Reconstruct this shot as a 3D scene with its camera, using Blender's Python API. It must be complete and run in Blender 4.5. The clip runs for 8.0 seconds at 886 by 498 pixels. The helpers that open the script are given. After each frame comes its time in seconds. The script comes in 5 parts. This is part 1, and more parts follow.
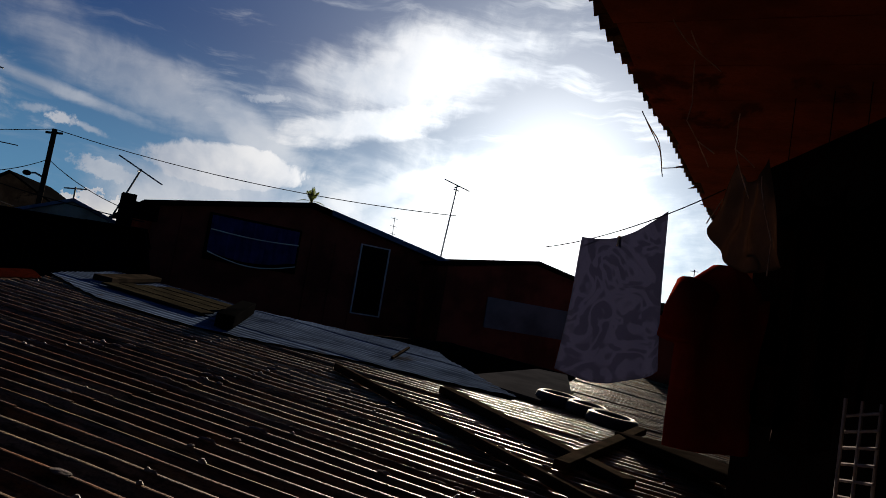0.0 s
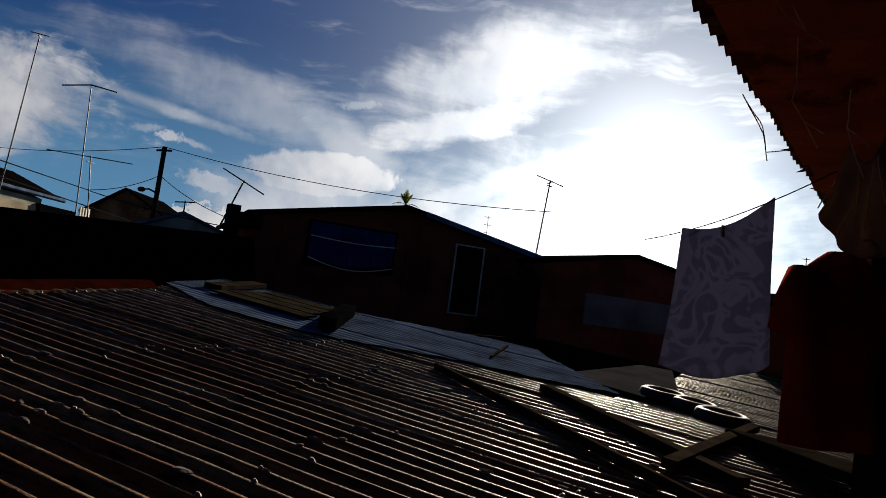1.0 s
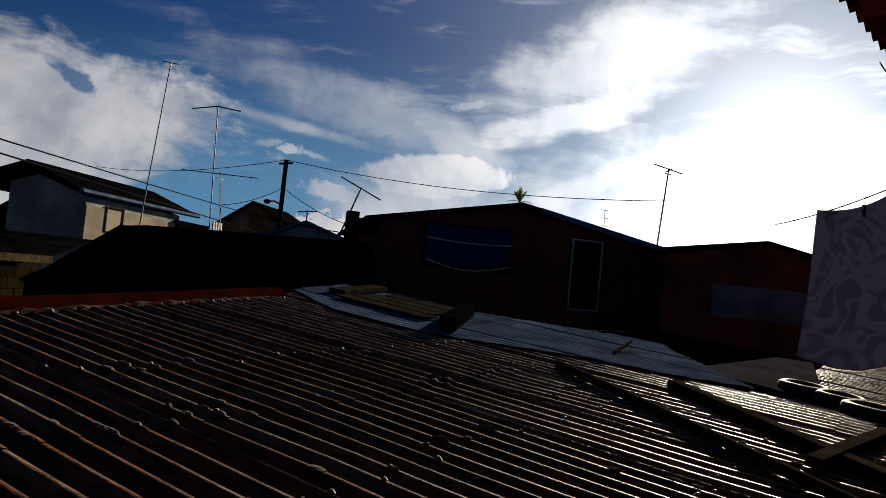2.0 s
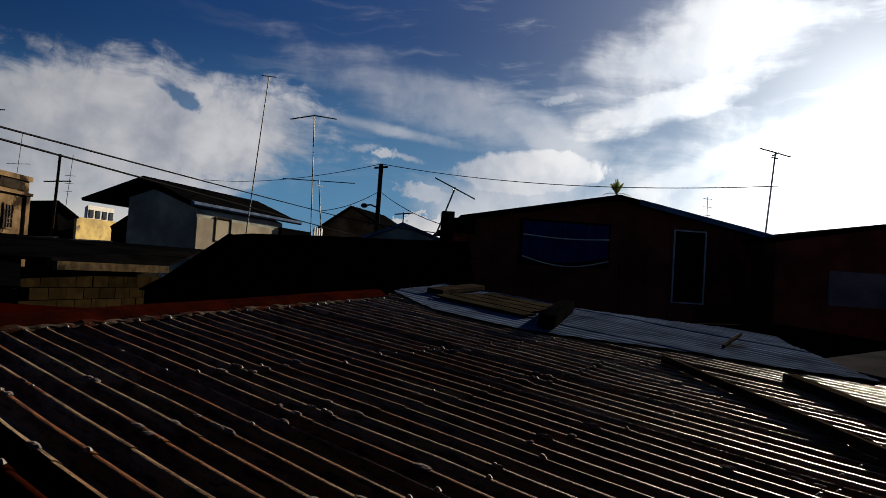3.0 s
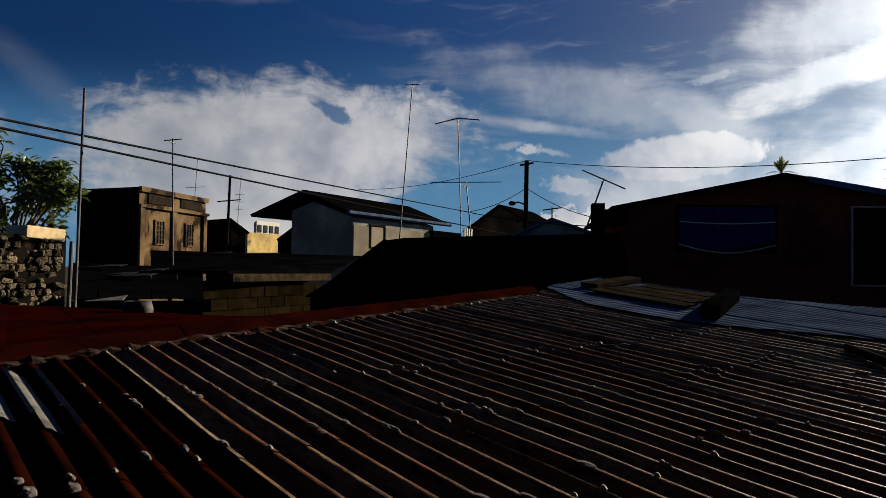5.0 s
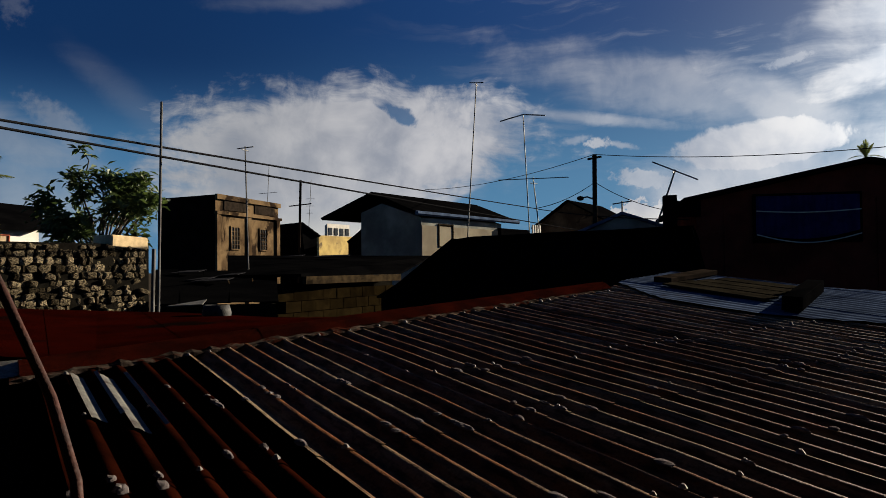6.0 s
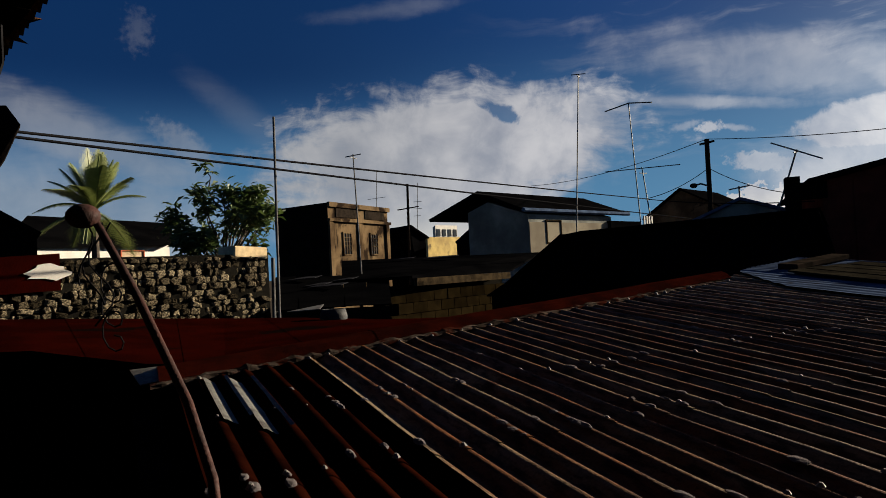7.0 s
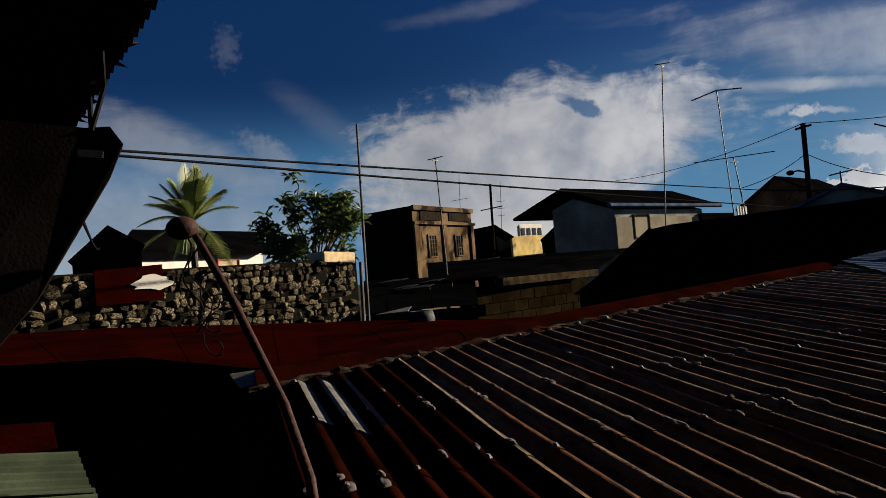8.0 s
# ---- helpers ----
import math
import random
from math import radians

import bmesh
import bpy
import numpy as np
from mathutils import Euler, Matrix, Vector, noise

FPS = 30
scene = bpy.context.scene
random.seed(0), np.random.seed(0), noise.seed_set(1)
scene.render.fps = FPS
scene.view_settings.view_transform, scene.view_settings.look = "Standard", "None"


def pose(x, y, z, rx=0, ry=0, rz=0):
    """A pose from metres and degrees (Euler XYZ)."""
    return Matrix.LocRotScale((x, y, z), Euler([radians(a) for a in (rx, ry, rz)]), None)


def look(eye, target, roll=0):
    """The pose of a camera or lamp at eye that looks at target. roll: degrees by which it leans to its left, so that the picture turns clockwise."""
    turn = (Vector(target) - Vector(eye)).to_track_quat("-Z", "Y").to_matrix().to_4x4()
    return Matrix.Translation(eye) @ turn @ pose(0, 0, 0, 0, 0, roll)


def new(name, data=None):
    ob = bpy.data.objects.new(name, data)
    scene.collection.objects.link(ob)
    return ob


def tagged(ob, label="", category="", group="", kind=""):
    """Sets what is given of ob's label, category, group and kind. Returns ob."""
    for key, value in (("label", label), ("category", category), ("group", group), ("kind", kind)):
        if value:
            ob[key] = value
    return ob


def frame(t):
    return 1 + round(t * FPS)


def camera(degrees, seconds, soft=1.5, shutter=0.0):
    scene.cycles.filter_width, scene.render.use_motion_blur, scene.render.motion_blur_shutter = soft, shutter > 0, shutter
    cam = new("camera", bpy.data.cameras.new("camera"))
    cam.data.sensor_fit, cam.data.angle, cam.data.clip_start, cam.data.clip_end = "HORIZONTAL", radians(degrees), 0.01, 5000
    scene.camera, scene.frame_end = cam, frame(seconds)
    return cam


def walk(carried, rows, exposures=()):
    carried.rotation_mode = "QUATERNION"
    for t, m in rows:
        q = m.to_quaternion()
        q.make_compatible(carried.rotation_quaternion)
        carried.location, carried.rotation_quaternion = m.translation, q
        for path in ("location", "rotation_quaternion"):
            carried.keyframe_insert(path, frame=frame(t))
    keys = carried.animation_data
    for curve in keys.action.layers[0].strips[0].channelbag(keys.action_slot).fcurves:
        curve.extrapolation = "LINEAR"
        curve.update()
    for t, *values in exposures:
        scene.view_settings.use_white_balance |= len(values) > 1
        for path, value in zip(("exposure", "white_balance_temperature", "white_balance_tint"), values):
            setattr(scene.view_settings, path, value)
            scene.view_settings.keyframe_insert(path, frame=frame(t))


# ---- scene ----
cam = camera(62.19, 8.0, soft=0.6)
PATH = [
    (0, pose(0, 0, 4.6, 95.25, -9.35, -29.43)),
    (0.5, pose(0, 0, 4.6, 94.76, -8.78, -26.52)),
    (1, pose(0, 0, 4.6, 94.01, -7.76, -21.81)),
    (1.5, pose(0, 0, 4.6, 93.37, -6.70, -17.20)),
    (3, pose(0, 0, 4.6, 92.06, -3.78, -4.98)),
    (3.5, pose(0, 0, 4.6, 91.88, -3.22, -2.76)),
    (4, pose(0, 0, 4.6, 91.69, -2.51, 0.16)),
    (4.5, pose(0, 0, 4.6, 91.50, -1.62, 3.81)),
    (6, pose(0, 0, 4.6, 91.26, 0.61, 12.17)),
    (6.5, pose(0, 0, 4.6, 91.28, 1.60, 15.94)),
    (7, pose(0, 0, 4.6, 91.41, 3.05, 20.66)),
    (7.5, pose(0, 0, 4.6, 91.66, 4.02, 24.32)),
    (8, pose(0, 0, 4.6, 91.89, 4.76, 27.34)),
]
walk(cam, PATH)

# ---- light ----
SUN_AZ, SUN_EL = radians(36.7), radians(10.9)   # to the right of +y, above the horizon
SUN_DIR = Vector((math.sin(SUN_AZ) * math.cos(SUN_EL), math.cos(SUN_AZ) * math.cos(SUN_EL), math.sin(SUN_EL)))
sun = new("sun", bpy.data.lights.new("sun", "SUN"))
sun.data.energy, sun.data.angle, sun.data.color = 5.0, radians(0.6), (1.0, 0.86, 0.66)
LAMP_EL = radians(15.5)
sun.matrix_world = look((math.sin(SUN_AZ) * math.cos(LAMP_EL) * 100, math.cos(SUN_AZ) * math.cos(LAMP_EL) * 100, math.sin(LAMP_EL) * 100), (0, 0, 0))
scene.view_settings.exposure = 1.32


class Nodes:
    """Short hand for building a node tree."""

    def __init__(self, tree):
        self.tree = tree

    def add(self, kind, out=0, **values):
        node = self.tree.nodes.new(kind)
        for key, value in values.items():
            if key[0] == "i" and key[1:].isdigit():
                slot = node.inputs[int(key[1:])]
                if isinstance(value, bpy.types.NodeSocket):
                    self.tree.links.new(value, slot)
                else:
                    slot.default_value = value
            else:
                setattr(node, key, value)
        return node.outputs[out]

    def math(self, op, a, b=0.0, c=0.0, clamp=False):
        return self.add("ShaderNodeMath", operation=op, use_clamp=clamp, i0=a, i1=b, i2=c)

    def mix(self, fac, a, b, blend="MIX"):
        node = self.tree.nodes.new("ShaderNodeMix")
        node.data_type, node.blend_type = "RGBA", blend
        for slot, value in ((0, fac), (6, a), (7, b)):
            if isinstance(value, bpy.types.NodeSocket):
                self.tree.links.new(value, node.inputs[slot])
            else:
                node.inputs[slot].default_value = value if slot == 0 or len(value) == 4 else (*value, 1)
        return node.outputs[2]

    def noise(self, vector, scale, detail=4.0, rough=0.55, distortion=0.0):
        return self.add("ShaderNodeTexNoise", i0=vector, i2=scale, i3=detail, i4=rough, i8=distortion)

    def step(self, value, lo, hi):
        return self.add("ShaderNodeMapRange", interpolation_type="SMOOTHSTEP", i0=value, i1=lo, i2=hi, i3=0.0, i4=1.0)


def make_sky():
    world = bpy.data.worlds.new("sky")
    scene.world = world
    world.use_nodes = True
    tree = world.node_tree
    tree.nodes.clear()
    g = Nodes(tree)
    way = g.add("ShaderNodeTexCoord")
    sep = tree.nodes.new("ShaderNodeSeparateXYZ")
    tree.links.new(way, sep.inputs[0])
    x, y, z = sep.outputs
    az = g.math("MULTIPLY", g.math("ARCTAN2", g.math("MULTIPLY", x, -1.0), y), 57.2958)
    el = g.math("MULTIPLY", g.math("ARCSINE", z), 57.2958)
    clear = g.add("ShaderNodeTexSky", sky_type="NISHITA", sun_disc=False, sun_elevation=radians(24), sun_rotation=SUN_AZ,
                  air_density=1.0, dust_density=0.6, ozone_density=2.5)
    clear = g.mix(1.0, clear, (0.055, 0.075, 0.085), "MULTIPLY")
    # deeper blue high up
    high = g.step(el, 3.0, 19.0)
    blue = g.mix(high, (0.07, 0.205, 0.37), (0.001, 0.033, 0.145))
    blue = g.mix(g.math("MULTIPLY", g.step(az, 2.0, 36.0), g.step(el, 8.0, 16.0)), blue, (0.0008, 0.020, 0.088))
    blue = g.mix(g.step(el, 18.0, 65.0), blue, (0.0006, 0.007, 0.033))
    clear = g.mix(0.95, clear, blue)
    flat = g.add("ShaderNodeCombineXYZ", i0=az, i1=el, i2=0.0)
    swirl = g.add("ShaderNodeTexNoise", out=1, i0=flat, i2=0.13, i3=3.0, i4=0.5)
    shift = g.add("ShaderNodeVectorMath", operation="MULTIPLY", i0=g.add("ShaderNodeVectorMath", operation="SUBTRACT", i0=swirl, i1=(0.5, 0.5, 0.5)), i1=(6.5, 3.0, 0.0))
    bent = g.add("ShaderNodeVectorMath", operation="ADD", i0=flat, i1=shift)
    broad = g.math("SUBTRACT", g.noise(flat, 0.17, 3.0, 0.5), 0.5)
    fine = g.math("SUBTRACT", g.noise(bent, 0.6, 7.0, 0.62), 0.5)
    fibre = g.math("SUBTRACT", g.noise(g.add("ShaderNodeMapping", vector_type="POINT", i0=bent, i2=(0, 0, radians(16)), i3=(0.09, 0.55, 1)), 1.0, 7.0, 0.6), 0.5)
    tuft = g.math("SUBTRACT", g.noise(g.add("ShaderNodeMapping", vector_type="POINT", i0=bent, i2=(0, 0, radians(-46)), i3=(0.14, 0.6, 1)), 1.0, 7.0, 0.62), 0.5)
    puffy = g.math("SUBTRACT", g.noise(flat, 1.9, 7.0, 0.6), 0.5)
    # cloud banks: azimuth (left positive), elevation, half width, half height, lean, softness, density, broad, fine, fibrous
    banks = (
        (19.3, 8.9, 13.9, 4.9, -3.0, 0.5, 0.93, 0.5, 0.6, 0.6),
        (21.5, 4.5, 11.0, 5.2, 0.0, 0.7, 0.9, 0.3, 0.4, 0.3),
        (12.0, 11.0, 6.5, 2.2, 6.0, 0.6, 0.8, 0.4, 0.4, 0.9),
        (-10.9, 8.3, 5.9, 1.75, -3.0, 0.25, 0.97, 0.4, 0.6, 0.0),
        (-11.0, 5.2, 7.5, 3.2, 0.0, 0.8, 0.75, 0.3, 0.4, 0.0),
        (-3.4, 6.3, 2.3, 0.7, 8.0, 0.5, 0.7, 0.3, 0.6, 0.0),
        (-2.6, 3.9, 1.0, 1.0, 0.0, 0.2, 1.0, 0.4, 0.9, 0.0),
        (-1.4, 3.6, 0.8, 0.7, 0.0, 0.2, 1.0, 0.4, 0.9, 0.0),
        (-4.3, 3.4, 1.0, 1.1, 0.0, 0.2, 1.0, 0.4, 0.9, 0.0),
        (0.1, 9.15, 0.95, 0.36, 0.0, 0.7, 0.75, 0.2, 0.9, 0.2),
        (1.9, 9.4, 1.0, 0.25, -10.0, 1.4, 0.4, 0.2, 0.9, 0.8),
        (-1.7, 8.9, 1.2, 0.2, 12.0, 1.2, 0.5, 0.2, 0.9, 0.6),
        (0.5, 11.0, 6.5, 0.4, 8.0, 1.4, 0.5, 0.6, 0.9, 1.3),
        (-5.0, 12.8, 10.0, 1.9, 14.0, 1.3, 0.42, 0.6, 0.5, 1.1),
        (-12.5, 11.2, 5.5, 1.5, 28.0, 1.2, 0.6, 0.5, 0.5, 0.9),
        (-13.5, 14.0, 1.8, 0.3, -12.0, 1.3, 0.55, 0.3, 0.9, 0.8),
        (-24.0, 18.0, 9.0, 3.0, -20.0, 1.2, 0.75, 0.7, 0.6, 1.0),
        (-21.0, 13.6, 7.0, 1.3, -18.0, 0.9, 0.9, 0.6, 0.6, 0.9),
        (-24.0, 9.0, 8.0, 1.3, -25.0, 1.0, 0.8, 0.6, 0.6, 0.9),
        (-33.0, 6.0, 14.0, 6.0, 0.0, 1.0, 0.85, 0.5, 0.4, 0.6),
        (46.0, 10.0, 8.5, 1.7, 22.0, 1.3, 0.45, 0.4, 0.5, 1.0),
        (39.6, 9.8, 2.4, 1.0, 36.0, 1.2, 0.4, 0.3, 0.6, 0.5),
        (50.0, 4.2, 13.0, 4.2, 0.0, 1.2, 0.5, 0.4, 0.4, 0.4),
        (42.5, 18.0, 0.8, 1.1, 10.0, 1.6, 0.14, 0.6, 1.2, 0.6),
        (24.0, 19.6, 4.5, 0.5, -5.0, 1.6, 0.14, 0.6, 1.0, 1.2),
        (35.0, 11.6, 4.0, 1.0, 40.0, 1.6, 0.1, 0.4, 0.5, 0.8),
    )
    cover = None
    for a0, e0, w, h, lean, soft, dense, k1, k2, k3 in banks:
        c, s = math.cos(radians(lean)), math.sin(radians(lean))
        da, de = g.math("SUBTRACT", az, a0), g.math("SUBTRACT", el, e0)
        p = g.math("ADD", g.math("MULTIPLY", da, c / w), g.math("MULTIPLY", de, s / w))
        q = g.math("SUBTRACT", g.math("MULTIPLY", de, c / h), g.math("MULTIPLY", da, s / h))
        far = g.math("SQRT", g.math("ADD", g.math("MULTIPLY", p, p), g.math("MULTIPLY", q, q)))
        edge = g.math("MULTIPLY_ADD", broad, 1.6 * k1, g.math("SUBTRACT", 1.0, far))
        edge = g.math("MULTIPLY_ADD", tuft if 10 < a0 < 30 else fibre, 1.6 * k3, g.math("MULTIPLY_ADD", puffy if w < 3 else fine, (2.6 if w < 3 else 1.1) * k2, edge))
        level = g.math("MULTIPLY", g.step(edge, -soft * 0.5, soft * 0.5), dense)
        cover = level if cover is None else g.math("MAXIMUM", cover, level)
    # clear gaps in the large bank: a swirl, and the sky under its sharp lower edge
    for a0, e0, w, h, lean, soft, k in ((15.4, 11.6, 2.0, 0.5, 30.0, 0.7, 1.5), (7.0, 4.0, 9.0, 2.8, -25.0, 0.14, 0.1)):
        c, s = math.cos(radians(lean)), math.sin(radians(lean))
        da, de = g.math("SUBTRACT", az, a0), g.math("SUBTRACT", el, e0)
        p = g.math("ADD", g.math("MULTIPLY", da, c / w), g.math("MULTIPLY", de, s / w))
        q = g.math("SUBTRACT", g.math("MULTIPLY", de, c / h), g.math("MULTIPLY", da, s / h))
        far = g.math("SQRT", g.math("ADD", g.math("MULTIPLY", p, p), g.math("MULTIPLY", q, q)))
        gap = g.step(g.math("MULTIPLY_ADD", fine, k * 2, g.math("SUBTRACT", 1.0, far)), -soft * 0.5, soft * 0.5)
        keep = g.math("MULTIPLY_ADD", gap, -0.85, 1.0)
        cover = g.math("MULTIPLY", cover, keep) if w < 5 else g.math("MAXIMUM", g.math("MULTIPLY", cover, keep), g.math("MULTIPLY", cover, g.step(g.math("ABSOLUTE", g.math("ADD", az, 4.0)), 6.5, 6.0)))
    thin = g.math("MULTIPLY", g.step(fibre, 0.0, 0.22), g.math("MULTIPLY", g.step(az, 22.0, -18.0), 0.42))
    cover = g.math("MAXIMUM", cover, thin)
    shade = g.step(g.math("ADD", g.math("MULTIPLY", fine, 0.45), g.math("MULTIPLY", broad, 1.1)), -0.28, 0.28)
    dim = g.mix(g.step(az, 10.0, -20.0), (0.27, 0.29, 0.35), (0.20, 0.25, 0.35))
    cloud = g.mix(shade, dim, (0.575, 0.565, 0.58))
    cloud = g.mix(g.math("MULTIPLY", g.step(az, 10.0, 34.0), 0.5), cloud, (0.26, 0.27, 0.28))
    cloud = g.mix(g.step(el, 5.0, 1.5), cloud, (0.62, 0.60, 0.55))
    sky = g.mix(cover, clear, cloud)
    # aureole round the veiled sun
    near = g.add("ShaderNodeVectorMath", out=1, operation="DOT_PRODUCT", i0=way, i1=tuple(SUN_DIR))
    off = g.math("MULTIPLY", g.math("ARCCOSINE", g.math("MINIMUM", near, 0.99999)), 57.2958)
    glare = g.math("MULTIPLY", g.math("POWER", 2.71828, g.math("MULTIPLY", off, -0.135)), 2.7)
    wide = g.math("MULTIPLY", g.math("POWER", 2.71828, g.math("MULTIPLY", off, -0.075)), 0.92)
    veil = g.math("ADD", g.math("MULTIPLY", glare, g.math("MULTIPLY_ADD", cover, 0.35, 0.7)), g.math("MULTIPLY", wide, g.math("MULTIPLY_ADD", cover, 1.0, 0.08)))
    sky = g.mix(1.0, sky, g.mix(1.0, (0.95, 0.97, 0.95), g.add("ShaderNodeCombineXYZ", i0=veil, i1=veil, i2=veil), "MULTIPLY"), "ADD")
    back = g.add("ShaderNodeBackground", i0=sky, i1=0.4)
    tree.links.new(back, tree.nodes.new("ShaderNodeOutputWorld").inputs[0])


make_sky()


# ---- materials ----
def material(name, base, dark, rough=0.7, metal=0.0, scale=3.0, bump=0.3, patch=None, patch_at=0.58, per_piece=0.0, fine=60.0, gloss=0.18):
    """A surface of two tones with grain, stains (patch) and relief, at real-world size."""
    m = bpy.data.materials.new(name)
    m.use_nodes = True
    g = Nodes(m.node_tree)
    bsdf = m.node_tree.nodes["Principled BSDF"]
    where = g.add("ShaderNodeTexCoord", out=3)
    big = g.noise(where, scale, 5.0, 0.6)
    grain = g.noise(where, fine, 3.0, 0.6)
    colour = g.mix(g.step(big, 0.35, 0.65), dark, base)
    if patch:
        stain = g.noise(where, scale * 0.6, 6.0, 0.65, 0.5)
        colour = g.mix(g.step(stain, patch_at, patch_at + 0.07), colour, patch)
    colour = g.mix(g.math("MULTIPLY", g.step(grain, 0.4, 0.75), 0.35), colour, dark)
    if per_piece:
        pick = g.add("ShaderNodeObjectInfo", out=5)
        tone = g.math("ADD", 1.0 - per_piece, g.math("MULTIPLY", pick, 2 * per_piece))
        colour = g.mix(1.0, colour, g.add("ShaderNodeCombineXYZ", i0=tone, i1=tone, i2=tone), "MULTIPLY")
    m.node_tree.links.new(colour, bsdf.inputs["Base Color"])
    m.node_tree.links.new(g.add("ShaderNodeMapRange", i0=grain, i1=0.3, i2=0.7, i3=max(rough - 0.12, 0.05), i4=min(rough + 0.12, 1)), bsdf.inputs["Roughness"])
    bsdf.inputs["Metallic"].default_value = metal
    bsdf.inputs["Specular IOR Level"].default_value = gloss
    relief = g.add("ShaderNodeBump", i0=bump, i1=0.007, i3=g.math("ADD", grain, g.math("MULTIPLY", big, 1.5)))
    m.node_tree.links.new(relief, bsdf.inputs["Normal"])
    return m


def foliage(name, base, dark):
    """Leaves: matt, and letting part of the light through."""
    m = bpy.data.materials.new(name)
    m.use_nodes = True
    g = Nodes(m.node_tree)
    m.node_tree.nodes.remove(m.node_tree.nodes["Principled BSDF"])
    where = g.add("ShaderNodeTexCoord", out=3)
    tone = g.add("ShaderNodeNewGeometry", out=8)
    colour = g.mix(tone, dark, base)
    colour = g.mix(g.math("MULTIPLY", g.noise(where, 14.0), 0.4), colour, dark)
    back = g.add("ShaderNodeBsdfPrincipled", i0=colour, i2=0.55)
    thru = g.add("ShaderNodeBsdfTranslucent", i0=colour)
    both = g.add("ShaderNodeMixShader", i0=0.25, i1=back, i2=thru)
    m.node_tree.links.new(both, m.node_tree.nodes["Material Output"].inputs[0])
    return m


def swirled(name, base, dark):
    """Woven cloth with a pale swirling print."""
    m = bpy.data.materials.new(name)
    m.use_nodes = True
    g = Nodes(m.node_tree)
    bsdf = m.node_tree.nodes["Principled BSDF"]
    where = g.add("ShaderNodeTexCoord", out=3)
    bands = g.noise(where, 3.2, 1.5, 0.45, 2.6)
    weave = g.noise(where, 160.0, 2.0)
    colour = g.mix(g.step(g.math("PINGPONG", g.math("MULTIPLY", bands, 6.0), 1.0), 0.35, 0.8), dark, base)
    colour = g.mix(g.math("MULTIPLY", weave, 0.4), colour, dark)
    cloth = g.add("ShaderNodeBsdfTranslucent", i0=colour)
    m.node_tree.links.new(colour, bsdf.inputs["Base Color"])
    bsdf.inputs["Roughness"].default_value, bsdf.inputs["Specular IOR Level"].default_value = 0.95, 0.05
    m.node_tree.links.new(g.add("ShaderNodeBump", i0=0.3, i1=0.01, i3=weave), bsdf.inputs["Normal"])
    both = g.add("ShaderNodeMixShader", i0=0.12, i1=bsdf.outputs[0], i2=cloth)
    m.node_tree.links.new(both, m.node_tree.nodes["Material Output"].inputs[0])
    return m


def crested(name, pale, rust, dark, rough, gloss):
    """Old corrugated iron: each crest has rusted and worn in its own way, with streaks along it."""
    m = bpy.data.materials.new(name)
    m.use_nodes = True
    g = Nodes(m.node_tree)
    bsdf = m.node_tree.nodes["Principled BSDF"]
    where = g.add("ShaderNodeTexCoord", out=3)
    along = g.add("ShaderNodeVectorMath", out=1, operation="DOT_PRODUCT", i0=where, i1=tuple(ROOF_A))
    down = g.add("ShaderNodeVectorMath", out=1, operation="DOT_PRODUCT", i0=where, i1=tuple(ROOF_D))
    strip = g.add("ShaderNodeCombineXYZ", i0=g.math("MULTIPLY", along, 7.3), i1=g.math("MULTIPLY", down, 0.55), i2=0.0)
    wear = g.noise(strip, 1.0, 4.0, 0.6)
    streak = g.noise(g.add("ShaderNodeCombineXYZ", i0=g.math("MULTIPLY", along, 26.0), i1=g.math("MULTIPLY", down, 5.0), i2=4.0), 1.0, 5.0, 0.65)
    blotch = g.noise(where, 1.6, 5.0, 0.6, 0.4)
    grain = g.noise(where, 70.0, 3.0, 0.6)
    colour = g.mix(g.step(wear, 0.42, 0.6), rust, pale)
    colour = g.mix(g.step(blotch, 0.55, 0.66), colour, rust)
    colour = g.mix(g.math("MULTIPLY", g.step(streak, 0.44, 0.62), 0.75), colour, dark)
    colour = g.mix(g.math("MULTIPLY", g.step(grain, 0.45, 0.75), 0.5), colour, dark)
    m.node_tree.links.new(colour, bsdf.inputs["Base Color"])
    m.node_tree.links.new(g.add("ShaderNodeMapRange", i0=streak, i1=0.3, i2=0.7, i3=rough - 0.1, i4=rough + 0.2), bsdf.inputs["Roughness"])
    bsdf.inputs["Specular IOR Level"].default_value = gloss
    m.node_tree.links.new(g.add("ShaderNodeBump", i0=0.45, i1=0.01, i3=g.math("ADD", grain, g.math("MULTIPLY", streak, 1.5))), bsdf.inputs["Normal"])
    return m


ROOF_A = Vector((0.7199, 0.6936, 0.0257)).normalized()   # across the sheets of the near roof
ROOF_D = Vector((0.6928, -0.7160, -0.0853)).normalized()   # down its crests
RUST = crested("crested_rusty_iron", (0.15, 0.11, 0.068), (0.1, 0.039, 0.013), (0.008, 0.005, 0.004), 0.5, 0.03)
WORN = crested("crested_worn_zinc", (0.21, 0.165, 0.1), (0.135, 0.065, 0.022), (0.014, 0.01, 0.007), 0.4, 0.05)
# Sheets at the left end: red rust, darkened for the shadow lying on them.
RED_RUST = material("red_rusted_shadow_sheet", (0.0096, 0.0018, 0.00079), (0.00248, 0.000675, 0.00045), 0.6, 0.0, 2.6, 0.4, (0.0158, 0.00675, 0.00282), 0.66, 0.3, gloss=0.0)
ZINC = material("galvanised_sheet", (0.075, 0.105, 0.17), (0.04, 0.056, 0.092), 0.8, 0.0, 2.0, 0.1, (0.04, 0.04, 0.045), 0.6, 0.2, gloss=0.0)
